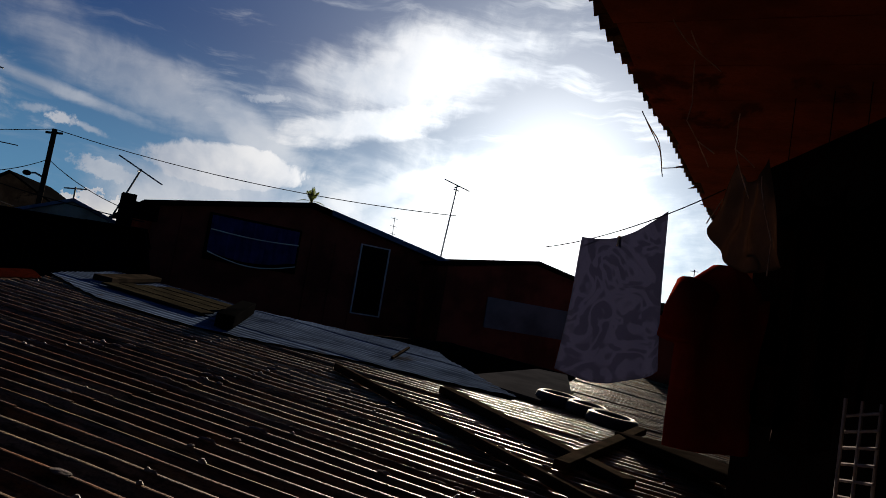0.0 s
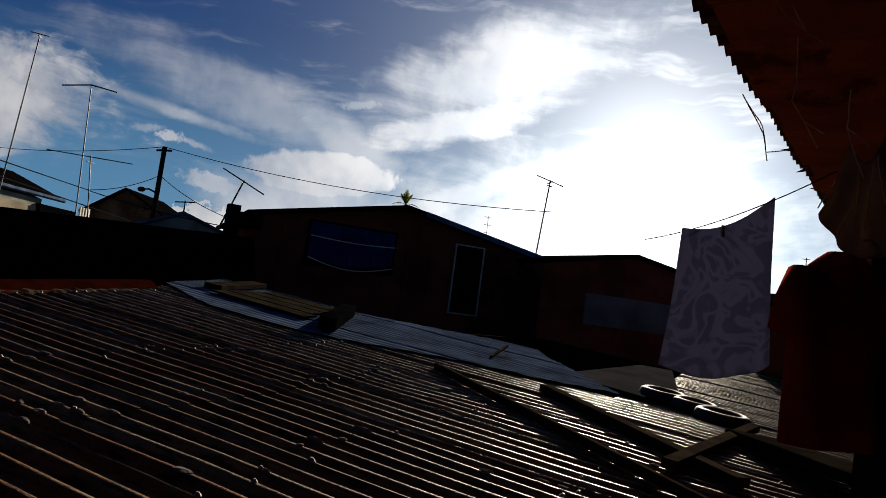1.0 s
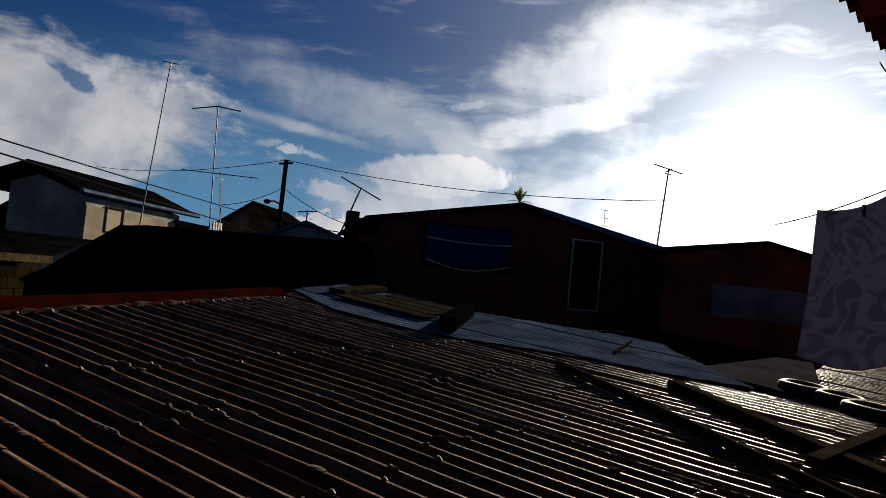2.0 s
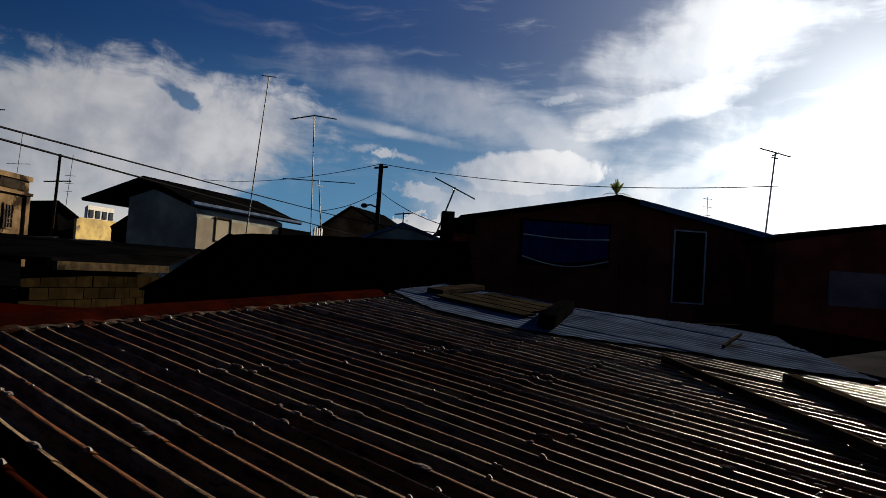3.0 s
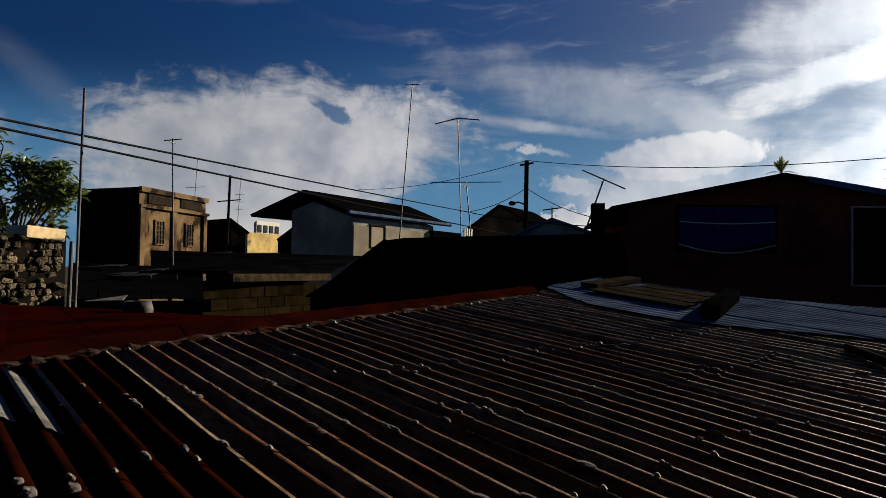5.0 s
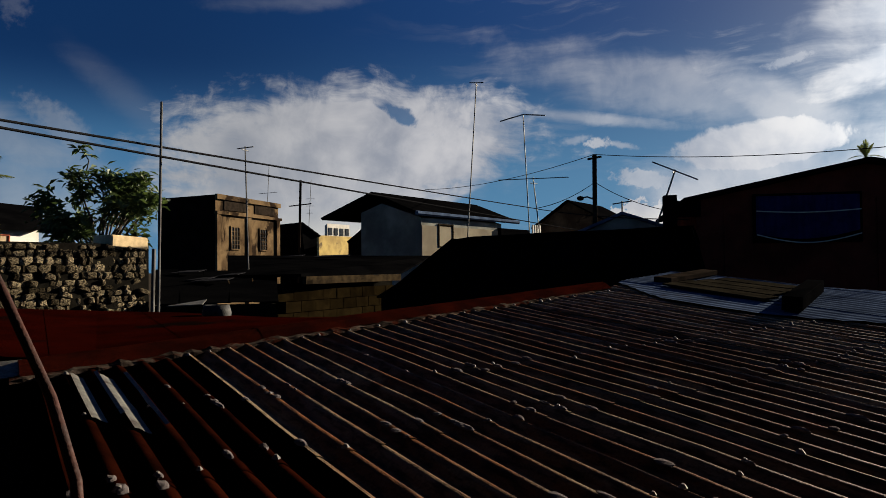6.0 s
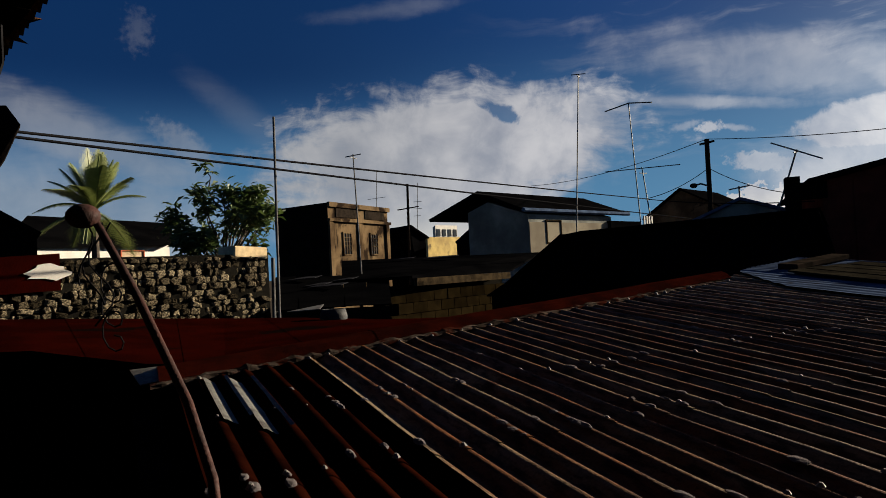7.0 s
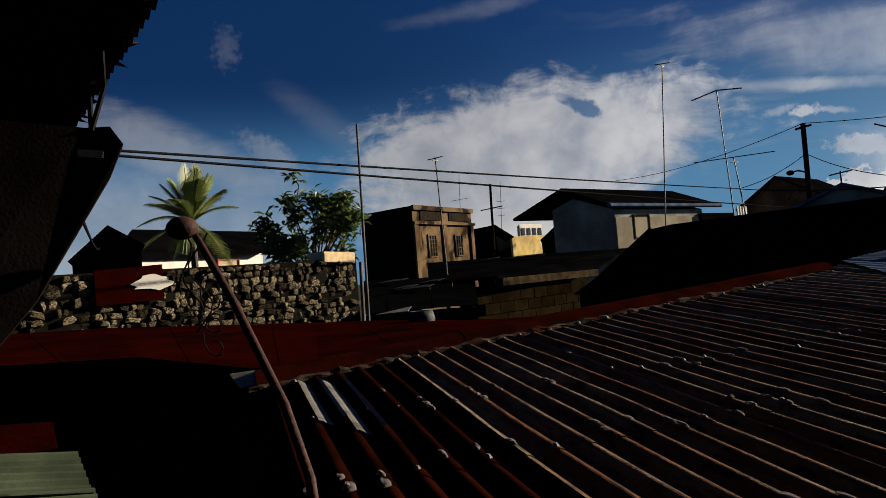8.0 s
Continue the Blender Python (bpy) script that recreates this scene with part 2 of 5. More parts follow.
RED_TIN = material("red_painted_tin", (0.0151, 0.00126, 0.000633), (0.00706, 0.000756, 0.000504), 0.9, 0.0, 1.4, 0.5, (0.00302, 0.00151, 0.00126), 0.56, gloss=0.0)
CAP = material("rusty_ridge_cap", (0.0368, 0.00525, 0.00263), (0.0158, 0.00315, 0.0021), 0.85, 0.0, 3.0, 0.3, (0.063, 0.0525, 0.042), 0.69, gloss=0.0)
# Roofs and gables against the light: their shade is in this near-black.
DARK_TIN = material("shaded_weathered_roofing", (0.003, 0.003, 0.0033), (0.0015, 0.0015, 0.0018), 0.9, 0.0, 1.0, 0.3, gloss=0.0)
RED_WALL = material("red_brown_board", (0.14, 0.028, 0.017), (0.06, 0.014, 0.009), 0.9, 0.0, 0.8, 0.3, gloss=0.0)
GREY_WALL = material("grey_plaster", (0.12, 0.104, 0.104), (0.064, 0.056, 0.056), 0.9, 0.0, 0.7, 0.3, (0.04, 0.036, 0.036), 0.62, gloss=0.0)
BLUE_WALL = material("faded_blue_boards", (0.27, 0.27, 0.24), (0.11, 0.115, 0.105), 0.9, 0.0, 0.5, 0.3, (0.04, 0.042, 0.04), 0.6, gloss=0.0)
WHITE_WALL = material("white_boards", (0.54, 0.517, 0.465), (0.375, 0.352, 0.315), 0.8, 0.0, 0.6, 0.2)
CONCRETE = material("stained_concrete", (0.143, 0.0978, 0.0536), (0.0476, 0.0309, 0.0179), 0.95, 0.0, 0.8, 0.5, (0.0131, 0.00893, 0.00655), 0.53, gloss=0.0)
BLOCK = material("hollow_block", (0.0144, 0.0099, 0.00405), (0.0072, 0.00495, 0.00225), 0.95, 0.0, 4.0, 0.5, None, 0.6, 0.35, gloss=0.0)
STONE = material("rubble_stone", (0.231, 0.187, 0.121), (0.033, 0.0264, 0.0176), 0.95, 0.0, 6.0, 0.9, (0.0077, 0.00715, 0.00495), 0.5, 0.85, gloss=0.0)
# Dark joints in the rubble; under the roofs the same near-black holds the shade.
MORTAR = material("dark_mortar_and_shade", (0.011, 0.01, 0.008), (0.006, 0.0055, 0.0045), 0.95, 0.0, 5.0, 0.8, gloss=0.0)
YELLOW = material("yellow_painted_wall", (0.54, 0.396, 0.115), (0.288, 0.194, 0.0576), 0.85, 0.0, 1.2, 0.4, (0.0864, 0.0576, 0.0216), 0.58)
TIMBER = material("weathered_timber", (0.024, 0.018, 0.014), (0.011, 0.009, 0.007), 0.95, 0.0, 5.0, 0.5, gloss=0.0)
PALE_WOOD = material("pale_sawn_board", (0.375, 0.285, 0.18), (0.262, 0.195, 0.12), 0.8, 0.0, 5.0, 0.4)
STEEL = material("grey_steel_tube", (0.10, 0.10, 0.10), (0.04, 0.037, 0.034), 0.6, 0.0, 8.0, 0.1, gloss=0.25)
WIRE = material("black_cable", (0.012, 0.012, 0.013), (0.008, 0.008, 0.009), 0.9, 0.0, 10.0, 0.1, gloss=0.0)
RUBBER = material("tyre_rubber", (0.025, 0.025, 0.026), (0.015, 0.015, 0.016), 0.7, 0.0, 12.0, 0.3)
PIPE = material("rusted_pipe", (0.0378, 0.0084, 0.0042), (0.0168, 0.00504, 0.00336), 0.8, 0.0, 12.0, 0.5)
FRAME = material("grey_door_frame", (0.374, 0.33, 0.33), (0.22, 0.198, 0.198), 0.8, 0.0, 4.0, 0.1, gloss=0.0)
CURTAIN = material("blue_curtain", (0.045, 0.04, 0.16), (0.028, 0.026, 0.1), 0.95, 0.0, 3.0, 0.2, gloss=0.0)
TOWEL = swirled("patterned_towel", (0.062, 0.062, 0.112), (0.036, 0.036, 0.07))
SHIRT = material("dark_red_shirt", (0.181, 0.0181, 0.0099), (0.115, 0.0116, 0.0066), 0.95, 0.0, 5.0, 0.2, gloss=0.0)
SHIRT_DARK = material("black_cotton", (0.016, 0.010, 0.010), (0.010, 0.007, 0.007), 0.95, 0.0, 5.0, 0.2, gloss=0.0)
CLOTH = material("pale_cloth", (0.1, 0.065, 0.05), (0.065, 0.0425, 0.0325), 0.95, 0.0, 4.0, 0.2, gloss=0.0)
EAVE = material("brown_eave_boards", (0.328, 0.0756, 0.0347), (0.176, 0.041, 0.0189), 0.85, 0.0, 2.5, 0.4, (0.0756, 0.0189, 0.0101), 0.6, gloss=0.1)
LEAF = foliage("tree_leaf", (0.09, 0.13, 0.03), (0.04, 0.065, 0.018))
FROND = foliage("palm_frond", (0.21, 0.24, 0.06), (0.10, 0.13, 0.035))
BARK = material("bark", (0.09, 0.07, 0.05), (0.05, 0.04, 0.03), 0.95, 0.0, 8.0, 0.6)
COPING = material("cream_coping", (0.8, 0.62, 0.36), (0.55, 0.42, 0.24), 0.85, 0.0, 6.0, 0.3, gloss=0.0)
GREY_PLANK = material("grey_brown_plank", (0.0216, 0.0187, 0.013), (0.0108, 0.00936, 0.0072), 0.9, 0.0, 4.0, 0.4, gloss=0.0)
FLAT_TIN = material("flat_grey_tin", (0.025, 0.025, 0.0286), (0.0161, 0.0161, 0.0186), 0.9, 0.0, 1.5, 0.05, gloss=0.0)
EARTH = material("earth_and_paving", (0.06, 0.05, 0.04), (0.035, 0.03, 0.025), 0.95, 0.0, 0.3, 0.4, gloss=0.0)
GLASS = material("dark_window_glass", (0.02, 0.022, 0.025), (0.015, 0.016, 0.018), 0.12, 0.0, 2.0, 0.02)
GREEN_TIN = material("green_painted_tin", (0.06, 0.076, 0.048), (0.028, 0.036, 0.024), 0.8, 0.0, 2.0, 0.2, (0.016, 0.016, 0.012), 0.6, gloss=0.0)
BRIGHT_TIN = material("bare_bright_tin", (0.12, 0.116, 0.102), (0.045, 0.0413, 0.0338), 0.5, 0.0, 9.0, 0.4, (0.03, 0.015, 0.0075), 0.58, gloss=0.3)
LEAD = material("lead_washer", (0.154, 0.14, 0.126), (0.07, 0.063, 0.056), 0.7, 0.0, 20.0, 0.3)
# Boards in deep shade: the near-black is that shade put into the colour.
BLACK_WOOD = material("shade_black_boards", (0.009, 0.007, 0.006), (0.0045, 0.0035, 0.003), 0.95, 0.0, 2.5, 0.4, gloss=0.0)
FILLET = material("crumbling_mortar", (0.0605, 0.0468, 0.0385), (0.0165, 0.0121, 0.0099), 0.95, 0.0, 9.0, 0.6, (0.0275, 0.0066, 0.00385), 0.5, gloss=0.0)
OLD_BOARD = material("weathered_fascia", (0.048, 0.0345, 0.0195), (0.018, 0.0135, 0.009), 0.9, 0.0, 5.0, 0.4, (0.0075, 0.006, 0.0042), 0.56, gloss=0.0)
CREAM_WALL = material("cream_boards", (0.27, 0.24, 0.18), (0.165, 0.143, 0.109), 0.9, 0.0, 0.6, 0.2, gloss=0.0)


# ---- building helpers ----
EYE = 4.6          # height of the balcony viewpoint, from which bearings are taken


def spot(az, el, far):
    """A place by bearing from the balcony: degrees left of +y, degrees up, metres along the ground."""
    a = radians(az)
    return Vector((-math.sin(a) * far, math.cos(a) * far, EYE + math.tan(radians(el)) * far))


def thing(name, where, label, category, group="", kind=""):
    ob = new(name)
    ob.empty_display_size = 0.2
    ob.location = where
    return tagged(ob, label, category, group, kind)


def root_place(ob):
    place = Vector((0, 0, 0))
    while ob:
        place += ob.location
        ob = ob.parent
    return place


def part(name, bm, mat, parent=None, label="", smooth=False):
    """Links a bmesh, given in world metres, as one mesh object under its thing or part."""
    if parent:
        bmesh.ops.translate(bm, verts=bm.verts, vec=-root_place(parent))
    bmesh.ops.recalc_face_normals(bm, faces=bm.faces)
    mesh = bpy.data.meshes.new(name)
    bm.to_mesh(mesh)
    bm.free()
    mesh.materials.append(mat)
    if smooth:
        for f in mesh.polygons:
            f.use_smooth = True
    ob = new(name, mesh)
    ob.parent = parent
    return tagged(ob, label)


def structure(name, bm, mat, label, category):
    return tagged(part(name, bm, mat), label, category, "", "structure")


def box(bm, lo, hi, turn=0.0, pivot=None):
    """An upright box between two corners, turned about z by degrees round pivot."""
    lo, hi = Vector(lo), Vector(hi)
    made = bmesh.ops.create_cube(bm, size=1.0)["verts"]
    bmesh.ops.scale(bm, verts=made, vec=hi - lo)
    bmesh.ops.translate(bm, verts=made, vec=(lo + hi) / 2)
    if turn:
        bmesh.ops.rotate(bm, verts=made, cent=pivot or (lo + hi) / 2, matrix=Matrix.Rotation(radians(turn), 3, "Z"))
    return made


def slab(bm, corners, thick):
    """A plate through corners (in order), thickened along its normal, downwards for a flat one."""
    corners = [Vector(c) for c in corners]
    n = (corners[1] - corners[0]).cross(corners[2] - corners[0]).normalized()
    if n.z < 0:
        n = -n
    top = [bm.verts.new(c) for c in corners]
    low = [bm.verts.new(c - n * thick) for c in corners]
    bm.faces.new(top)
    bm.faces.new(low[::-1])
    for i in range(len(top)):
        j = (i + 1) % len(top)
        bm.faces.new((top[i], low[i], low[j], top[j]))


def tube(bm, path, r, sides=8, r_end=None):
    path = [Vector(p) for p in path]
    rings = []
    for i, p in enumerate(path):
        way = (path[min(i + 1, len(path) - 1)] - path[max(i - 1, 0)]).normalized()
        side = way.orthogonal().normalized() if not rings else (side - way * side.dot(way)).normalized()
        other = way.cross(side)
        rr = r if r_end is None else r + (r_end - r) * i / (len(path) - 1)
        rings.append([bm.verts.new(p + (side * math.cos(k) + other * math.sin(k)) * rr) for k in (2 * math.pi * n / sides for n in range(sides))])
    for a, b in zip(rings, rings[1:]):
        for k in range(sides):
            bm.faces.new((a[k], a[(k + 1) % sides], b[(k + 1) % sides], b[k]))
    bm.faces.new(rings[0][::-1])
    bm.faces.new(rings[-1])


def sag(a, b, drop, n=14):
    a, b = Vector(a), Vector(b)
    return [a.lerp(b, i / n) - Vector((0, 0, drop * 4 * (i / n) * (1 - i / n))) for i in range(n + 1)]


# ---- ground ----
bm = bmesh.new()
bmesh.ops.create_grid(bm, x_segments=8, y_segments=8, size=600)
structure("ground", bm, EARTH, "brown earth and paving between the houses", "ground")

# ---- the near corrugated roof: s runs along the ridge side, v down the sheets ----
ROOF_P = Vector((-2.997, 3.463, 4.0))
ROOF_N = ROOF_A.cross(ROOF_D)
if ROOF_N.z < 0:
    ROOF_N = -ROOF_N
WAVE = 0.137


def on_roof(s, v, w=0.0):
    return ROOF_P + ROOF_A * s + ROOF_D * v + ROOF_N * w


def sheet(bm, s0, waves, v0, v1, lift=0.0, v_of=None, sagging=0.012, deep=0.037, place=on_roof, wave=WAVE, sides=12, v_to=None):
    """One corrugated sheet: crests run along v; its edge follows v_of(s) where given."""
    rows = max(2, int((v1 - v0) / 0.35))
    grid = []
    for i in range(waves * sides + 1):
        s = s0 + wave * i / sides
        w = deep * (0.5 + 0.5 * math.cos(2 * math.pi * i / sides)) + lift
        top = v_of(s) if v_of else v0
        line = []
        for j in range(rows + 1):
            end = max(v_to(s), top + 0.02) if v_to else v1
            v = top + (end - top) * j / rows
            dent = sagging * noise.noise(Vector((s * 1.3, v * 1.1, 3.7)))
            line.append(bm.verts.new(place(s + 0.008 * noise.noise(Vector((s * 2, v * 1.7, 9))), v, w + dent)))
        grid.append(line)
    for a, b in zip(grid, grid[1:]):
        for j in range(rows):
            bm.faces.new((a[j], a[j + 1], b[j + 1], b[j]))


def ridge_v(s):
    return -0.27 * s - 0.1


near_roof = thing("corrugated_roof", on_roof(2, 3), "rusty corrugated iron roof of the house in front", "roof")
rng = random.Random(4)
SHEET_W = 6
for row, (v0, v1) in enumerate(((0, 2.0), (1.88, 4.1), (3.98, 6.6))):
    for col in range(0, 8):
        s0 = col * SHEET_W * WAVE - 0.02
        bm = bmesh.new()
        cut = ridge_v if row == 0 else None
        sheet(bm, s0, SHEET_W + 1, v0 + rng.uniform(-0.05, 0.05), v1 + rng.uniform(-0.05, 0.05), lift=-0.005 * row + (0.003 if col % 2 else 0.0), v_of=cut)
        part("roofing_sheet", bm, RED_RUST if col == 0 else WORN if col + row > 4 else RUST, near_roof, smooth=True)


def along_line(knots):
    """A function that runs straight from knot to knot."""
    xs, ys = zip(*knots)
    return lambda x: float(np.interp(x, xs, ys))


far_roof = thing("galvanised_roof", on_roof(6.5, 1), "newer grey galvanised sheets laid over the end of the roof", "roof")
galv_top = along_line(((5.5, -0.5), (6.2, -1.85), (8.0, -2.6), (8.05, -0.4), (8.6, 0.7), (9.2, 1.55), (9.7, 1.6)))
galv_end = along_line(((5.5, 0.3), (5.61, 0.75), (5.96, 1.3), (6.31, 1.94), (6.58, 2.71), (6.95, 3.3), (8.34, 2.2), (9.3, 1.65), (9.7, 1.3)))
for col in range(4):
    bm = bmesh.new()
    sheet(bm, 5.5 + col * SHEET_W * WAVE, SHEET_W + 1, -1.9, 3.5, lift=0.05 + 0.004 * (col % 2), v_of=galv_top, deep=0.009, v_to=galv_end)
    part("roofing_sheet", bm, ZINC, far_roof, smooth=True)
for k, (sa, va, sb, vb) in enumerate(((6.3, -1.25, 6.15, 0.15), (6.62, -1.3, 6.5, 0.0), (6.95, -1.3, 6.85, -0.1), (7.28, -1.3, 7.2, -0.25))):
    bm = bmesh.new()
    slab(bm, (on_roof(sa, va, 0.1), on_roof(sb, vb, 0.1), on_roof(sb + 0.27, vb - 0.03, 0.1 + 0.004 * (k % 2)), on_roof(sa + 0.27, va - 0.03, 0.1 + 0.004 * (k % 2))), 0.02)
    tagged(part("weathered_plank", bm, GREY_PLANK), "weathered grey-brown plank lying on the galvanised sheets", "plank", "planks on the sheets")
low_roof = thing("lower_roof", on_roof(8, 5), "dark corrugated lean-to roof with tyres on it", "roof")
for col in range(12):
    bm = bmesh.new()
    s0 = 5.1 + col * SHEET_W * WAVE
    sheet(bm, s0, SHEET_W + 1, 2.6 if col < 2 else 3.25 if col < 5 else 3.4, 7.2, lift=-0.03 + 0.004 * (col % 2))
    part("roofing_sheet", bm, WORN, low_roof, smooth=True)
bm = bmesh.new()
slab(bm, (on_roof(7.4, 2.6, 0.05), on_roof(7.2, 3.5, 0.05), on_roof(8.5, 3.66, 0.05), on_roof(10.9, 3.3, 0.05), on_roof(10.6, 2.9, 0.05)), 0.03)
tagged(part("flat_tin_sheet", bm, FLAT_TIN), "plain flat grey tin sheet between the roofs", "tin sheet")

# walls below the roofs, down to the ground
bm = bmesh.new()
for a, b in (((-0.1, 0.0), (5, -1.3)), ((-0.1, 0.0), (0.0, 6.5)), ((5, -1.2), (13, 0.8)), ((13, 0.8), (13, 7))):
    p, q = on_roof(*a), on_roof(*b)
    side = Vector((q - p).xy.to_3d()).cross(Vector((0, 0, 1))).normalized() * 0.15
    p, q = p - Vector((0, 0, 0.12)), q - Vector((0, 0, 0.12))
    slab(bm, (p, q, (q.x, q.y, 0), (p.x, p.y, 0)), 0.15)
# Dark yard side: shade is put into the colour of this wall.
structure("wall_front_house", bm, BLACK_WOOD, "boarded wall under the corrugated roof, shade in its colour", "wall")

# ridge cap and the red slope beyond it
ridge = thing("ridge_capping", on_roof(2, ridge_v(2)), "rusty red ridge capping along the corrugated roof", "ridge cap")
for k in range(4):
    s0, s1 = -0.1 + k * 1.45, -0.1 + (k + 1) * 1.45 + 0.06
    bm = bmesh.new()
    pts = []
    for s in (s0, s1):
        for dv, w in ((-0.22, 0.05), (-0.1, 0.085), (0.0, 0.10), (0.07, 0.085), (0.15, 0.044)):
            pts.append(bm.verts.new(on_roof(s, ridge_v(s) + dv, w + 0.003 * (k % 2))))
    for i in range(4):
        bm.faces.new((pts[i], pts[i + 1], pts[i + 6], pts[i + 5]))
    bmesh.ops.solidify(bm, geom=bm.faces[:], thickness=0.004)
    part("capping_sheet", bm, CAP, ridge)

bm = bmesh.new()
rnd = random.Random(31)
last = None
for k in range(90):
    s_ = -0.15 + k * 0.062
    w_ = 0.018 + 0.02 * rnd.random()
    ring = [bm.verts.new(on_roof(s_, ridge_v(s_) + 0.13 + dv, 0.02 + w)) for dv, w in ((0.0, 0.0), (0.0, w_), (0.05 + 0.02 * rnd.random(), w_ * 0.8), (0.07, 0.0))]
    if last:
        for i in range(3):
            bm.faces.new((last[i], last[i + 1], ring[i + 1], ring[i]))
    last = ring
part("mortar_fillet", bm, FILLET, ridge, "crumbling grey mortar under the capping")

red_roof = thing("red_roof", spot(42, -3, 8), "red painted tin roof behind the ridge", "roof")
near_line = [spot(60.0, -3.6, 6.0), spot(50.0, -4.2, 5.8), spot(43.0, -5.8, 5.0), on_roof(0.3, ridge_v(0.3) - 0.1, 0.03), on_roof(1.5, ridge_v(1.5) - 0.1, 0.03), on_roof(3.2, ridge_v(3.2) - 0.1, 0.03)]
far_line = [spot(62.0, -1.5, 8.3), spot(52.0, -1.9, 8.4), spot(44.0, -2.5, 8.5), spot(37.5, -2.95, 8.7), spot(31.4, -3.3, 8.6), spot(20.0, -4.2, 7.6)]
for k in range(5):
    for h in range(2):
        n0, n1 = near_line[k].lerp(near_line[k + 1], h / 2), near_line[k].lerp(near_line[k + 1], (h + 1.03) / 2)
        f0, f1 = far_line[k].lerp(far_line[k + 1], h / 2), far_line[k].lerp(far_line[k + 1], (h + 1.03) / 2)
        lift = Vector((0, 0, 0.002 * (h % 2)))
        bm = bmesh.new()
        grid = [[bm.verts.new(n0.lerp(f0, j / 8).lerp(n1.lerp(f1, j / 8), i / 32) + lift) for j in range(9)] for i in range(33)]
        for a, b in zip(grid, grid[1:]):
            for j in range(8):
                bm.faces.new((a[j], a[j + 1], b[j + 1], b[j]))
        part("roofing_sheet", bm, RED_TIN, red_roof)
bm = bmesh.new()
slab(bm, (far_line[0], far_line[2], far_line[2] - Vector((0, 0, 0.06)), far_line[0] - Vector((0, 0, 0.06))), 0.02)
part("edge_strip", bm, CAP, red_roof, "chipped pale edge strip")
bm = bmesh.new()
for a, b in zip(far_line, far_line[1:]):
    slab(bm, (a - Vector((0, 0, 0.07)), b - Vector((0, 0, 0.07)), (b.x, b.y, 0), (a.x, a.y, 0)), 0.12)
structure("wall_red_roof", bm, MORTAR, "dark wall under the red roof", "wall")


# ---- houses ----
def gable_house(name, left, right, apex, depth, low, wall, roof, label, over=0.35, thick=0.12):
    """A house whose gable wall stands on the line left-right (eave corners) with the apex between; it runs back by depth."""
    left, right, apex = Vector(left), Vector(right), Vector(apex)
    along = (right - left).xy.to_3d().normalized()
    back = Vector((-along.y, along.x, 0)) * depth
    home = thing(name, ((left + right) / 2 + back / 2).xy.to_3d(), label, "house")
    bm = bmesh.new()
    under = [p - Vector((0, 0, thick)) for p in (left, apex, right)]
    front = [Vector((left.x, left.y, low)), *under, Vector((right.x, right.y, low))]
    v = [bm.verts.new(p) for p in front]
    bm.faces.new(v)
    made = bmesh.ops.extrude_face_region(bm, geom=bm.faces[:])
    bmesh.ops.translate(bm, verts=[g for g in made["geom"] if isinstance(g, bmesh.types.BMVert)], vec=back)
    part("wall", bm, wall, home)
    fwd = -back.normalized() * over
    for a in (left, right):
        bm = bmesh.new()
        tip = apex + (a - apex) * (1 + over / (a - apex).length)
        slab(bm, (apex + fwd, tip + fwd, tip + back - fwd, apex + back - fwd), thick * 0.8)
        part("roof", bm, roof, home)
    return home, along, back.normalized()


def panel(home, name, origin, along, out, x0, x1, z0, z1, mat, deep=0.05, proud=0.02, label="", parent=None):
    """A flat part on a wall: x along it from origin, z absolute."""
    p0, p1 = origin + along * x0 + out * proud, origin + along * x1 + out * proud
    bm = bmesh.new()
    a, b = p0.xy, p1.xy
    n = out * deep
    v = [bm.verts.new((p.x + m.x, p.y + m.y, z)) for m in (Vector(), n) for z in (z0, z1) for p in (a, b)]
    for f in ((0, 1, 3, 2), (4, 6, 7, 5), (0, 4, 5, 1), (2, 3, 7, 6), (0, 2, 6, 4), (1, 5, 7, 3)):
        bm.faces.new([v[i] for i in f])
    return part(name, bm, mat, parent or home, label)


def framed(home, name, origin, along, out, x0, x1, z0, z1, t=0.07, fill=None, frame_mat=None, bars=0, rails=0):
    """A window or door: recess panel, four frame pieces, bars."""
    pane = panel(home, name, origin, along, out, x0, x1, z0, z1, fill or GLASS, 0.02, 0.004)
    fm = frame_mat or FRAME
    for a, b, c, d in ((x0 - t, x0, z0 - t, z1 + t), (x1, x1 + t, z0 - t, z1 + t), (x0, x1, z1, z1 + t), (x0, x1, z0 - t, z0)):
        panel(home, "frame", origin, along, out, a, b, c, d, fm, 0.06, 0.003, parent=pane)
    for k in range(bars):
        x = x0 + (x1 - x0) * (k + 1) / (bars + 1)
        panel(home, "bar", origin, along, out, x - 0.015, x + 0.015, z0, z1, fm, 0.03, 0.03, parent=pane)
    for k in range(rails):
        z = z0 + (z1 - z0) * (k + 1) / (rails + 1)
        panel(home, "rail", origin, along, out, x0, x1, z - 0.015, z + 0.015, fm, 0.03, 0.034, parent=pane)
    return pane


# red house with the curtained window and the door, gable towards the roof
FAR = 18.5


def on_wall(az, el, y=FAR):
    """The place where a bearing meets an upright wall at that y."""
    a = radians(az)
    far = y / math.cos(a)
    return spot(az, el, far)


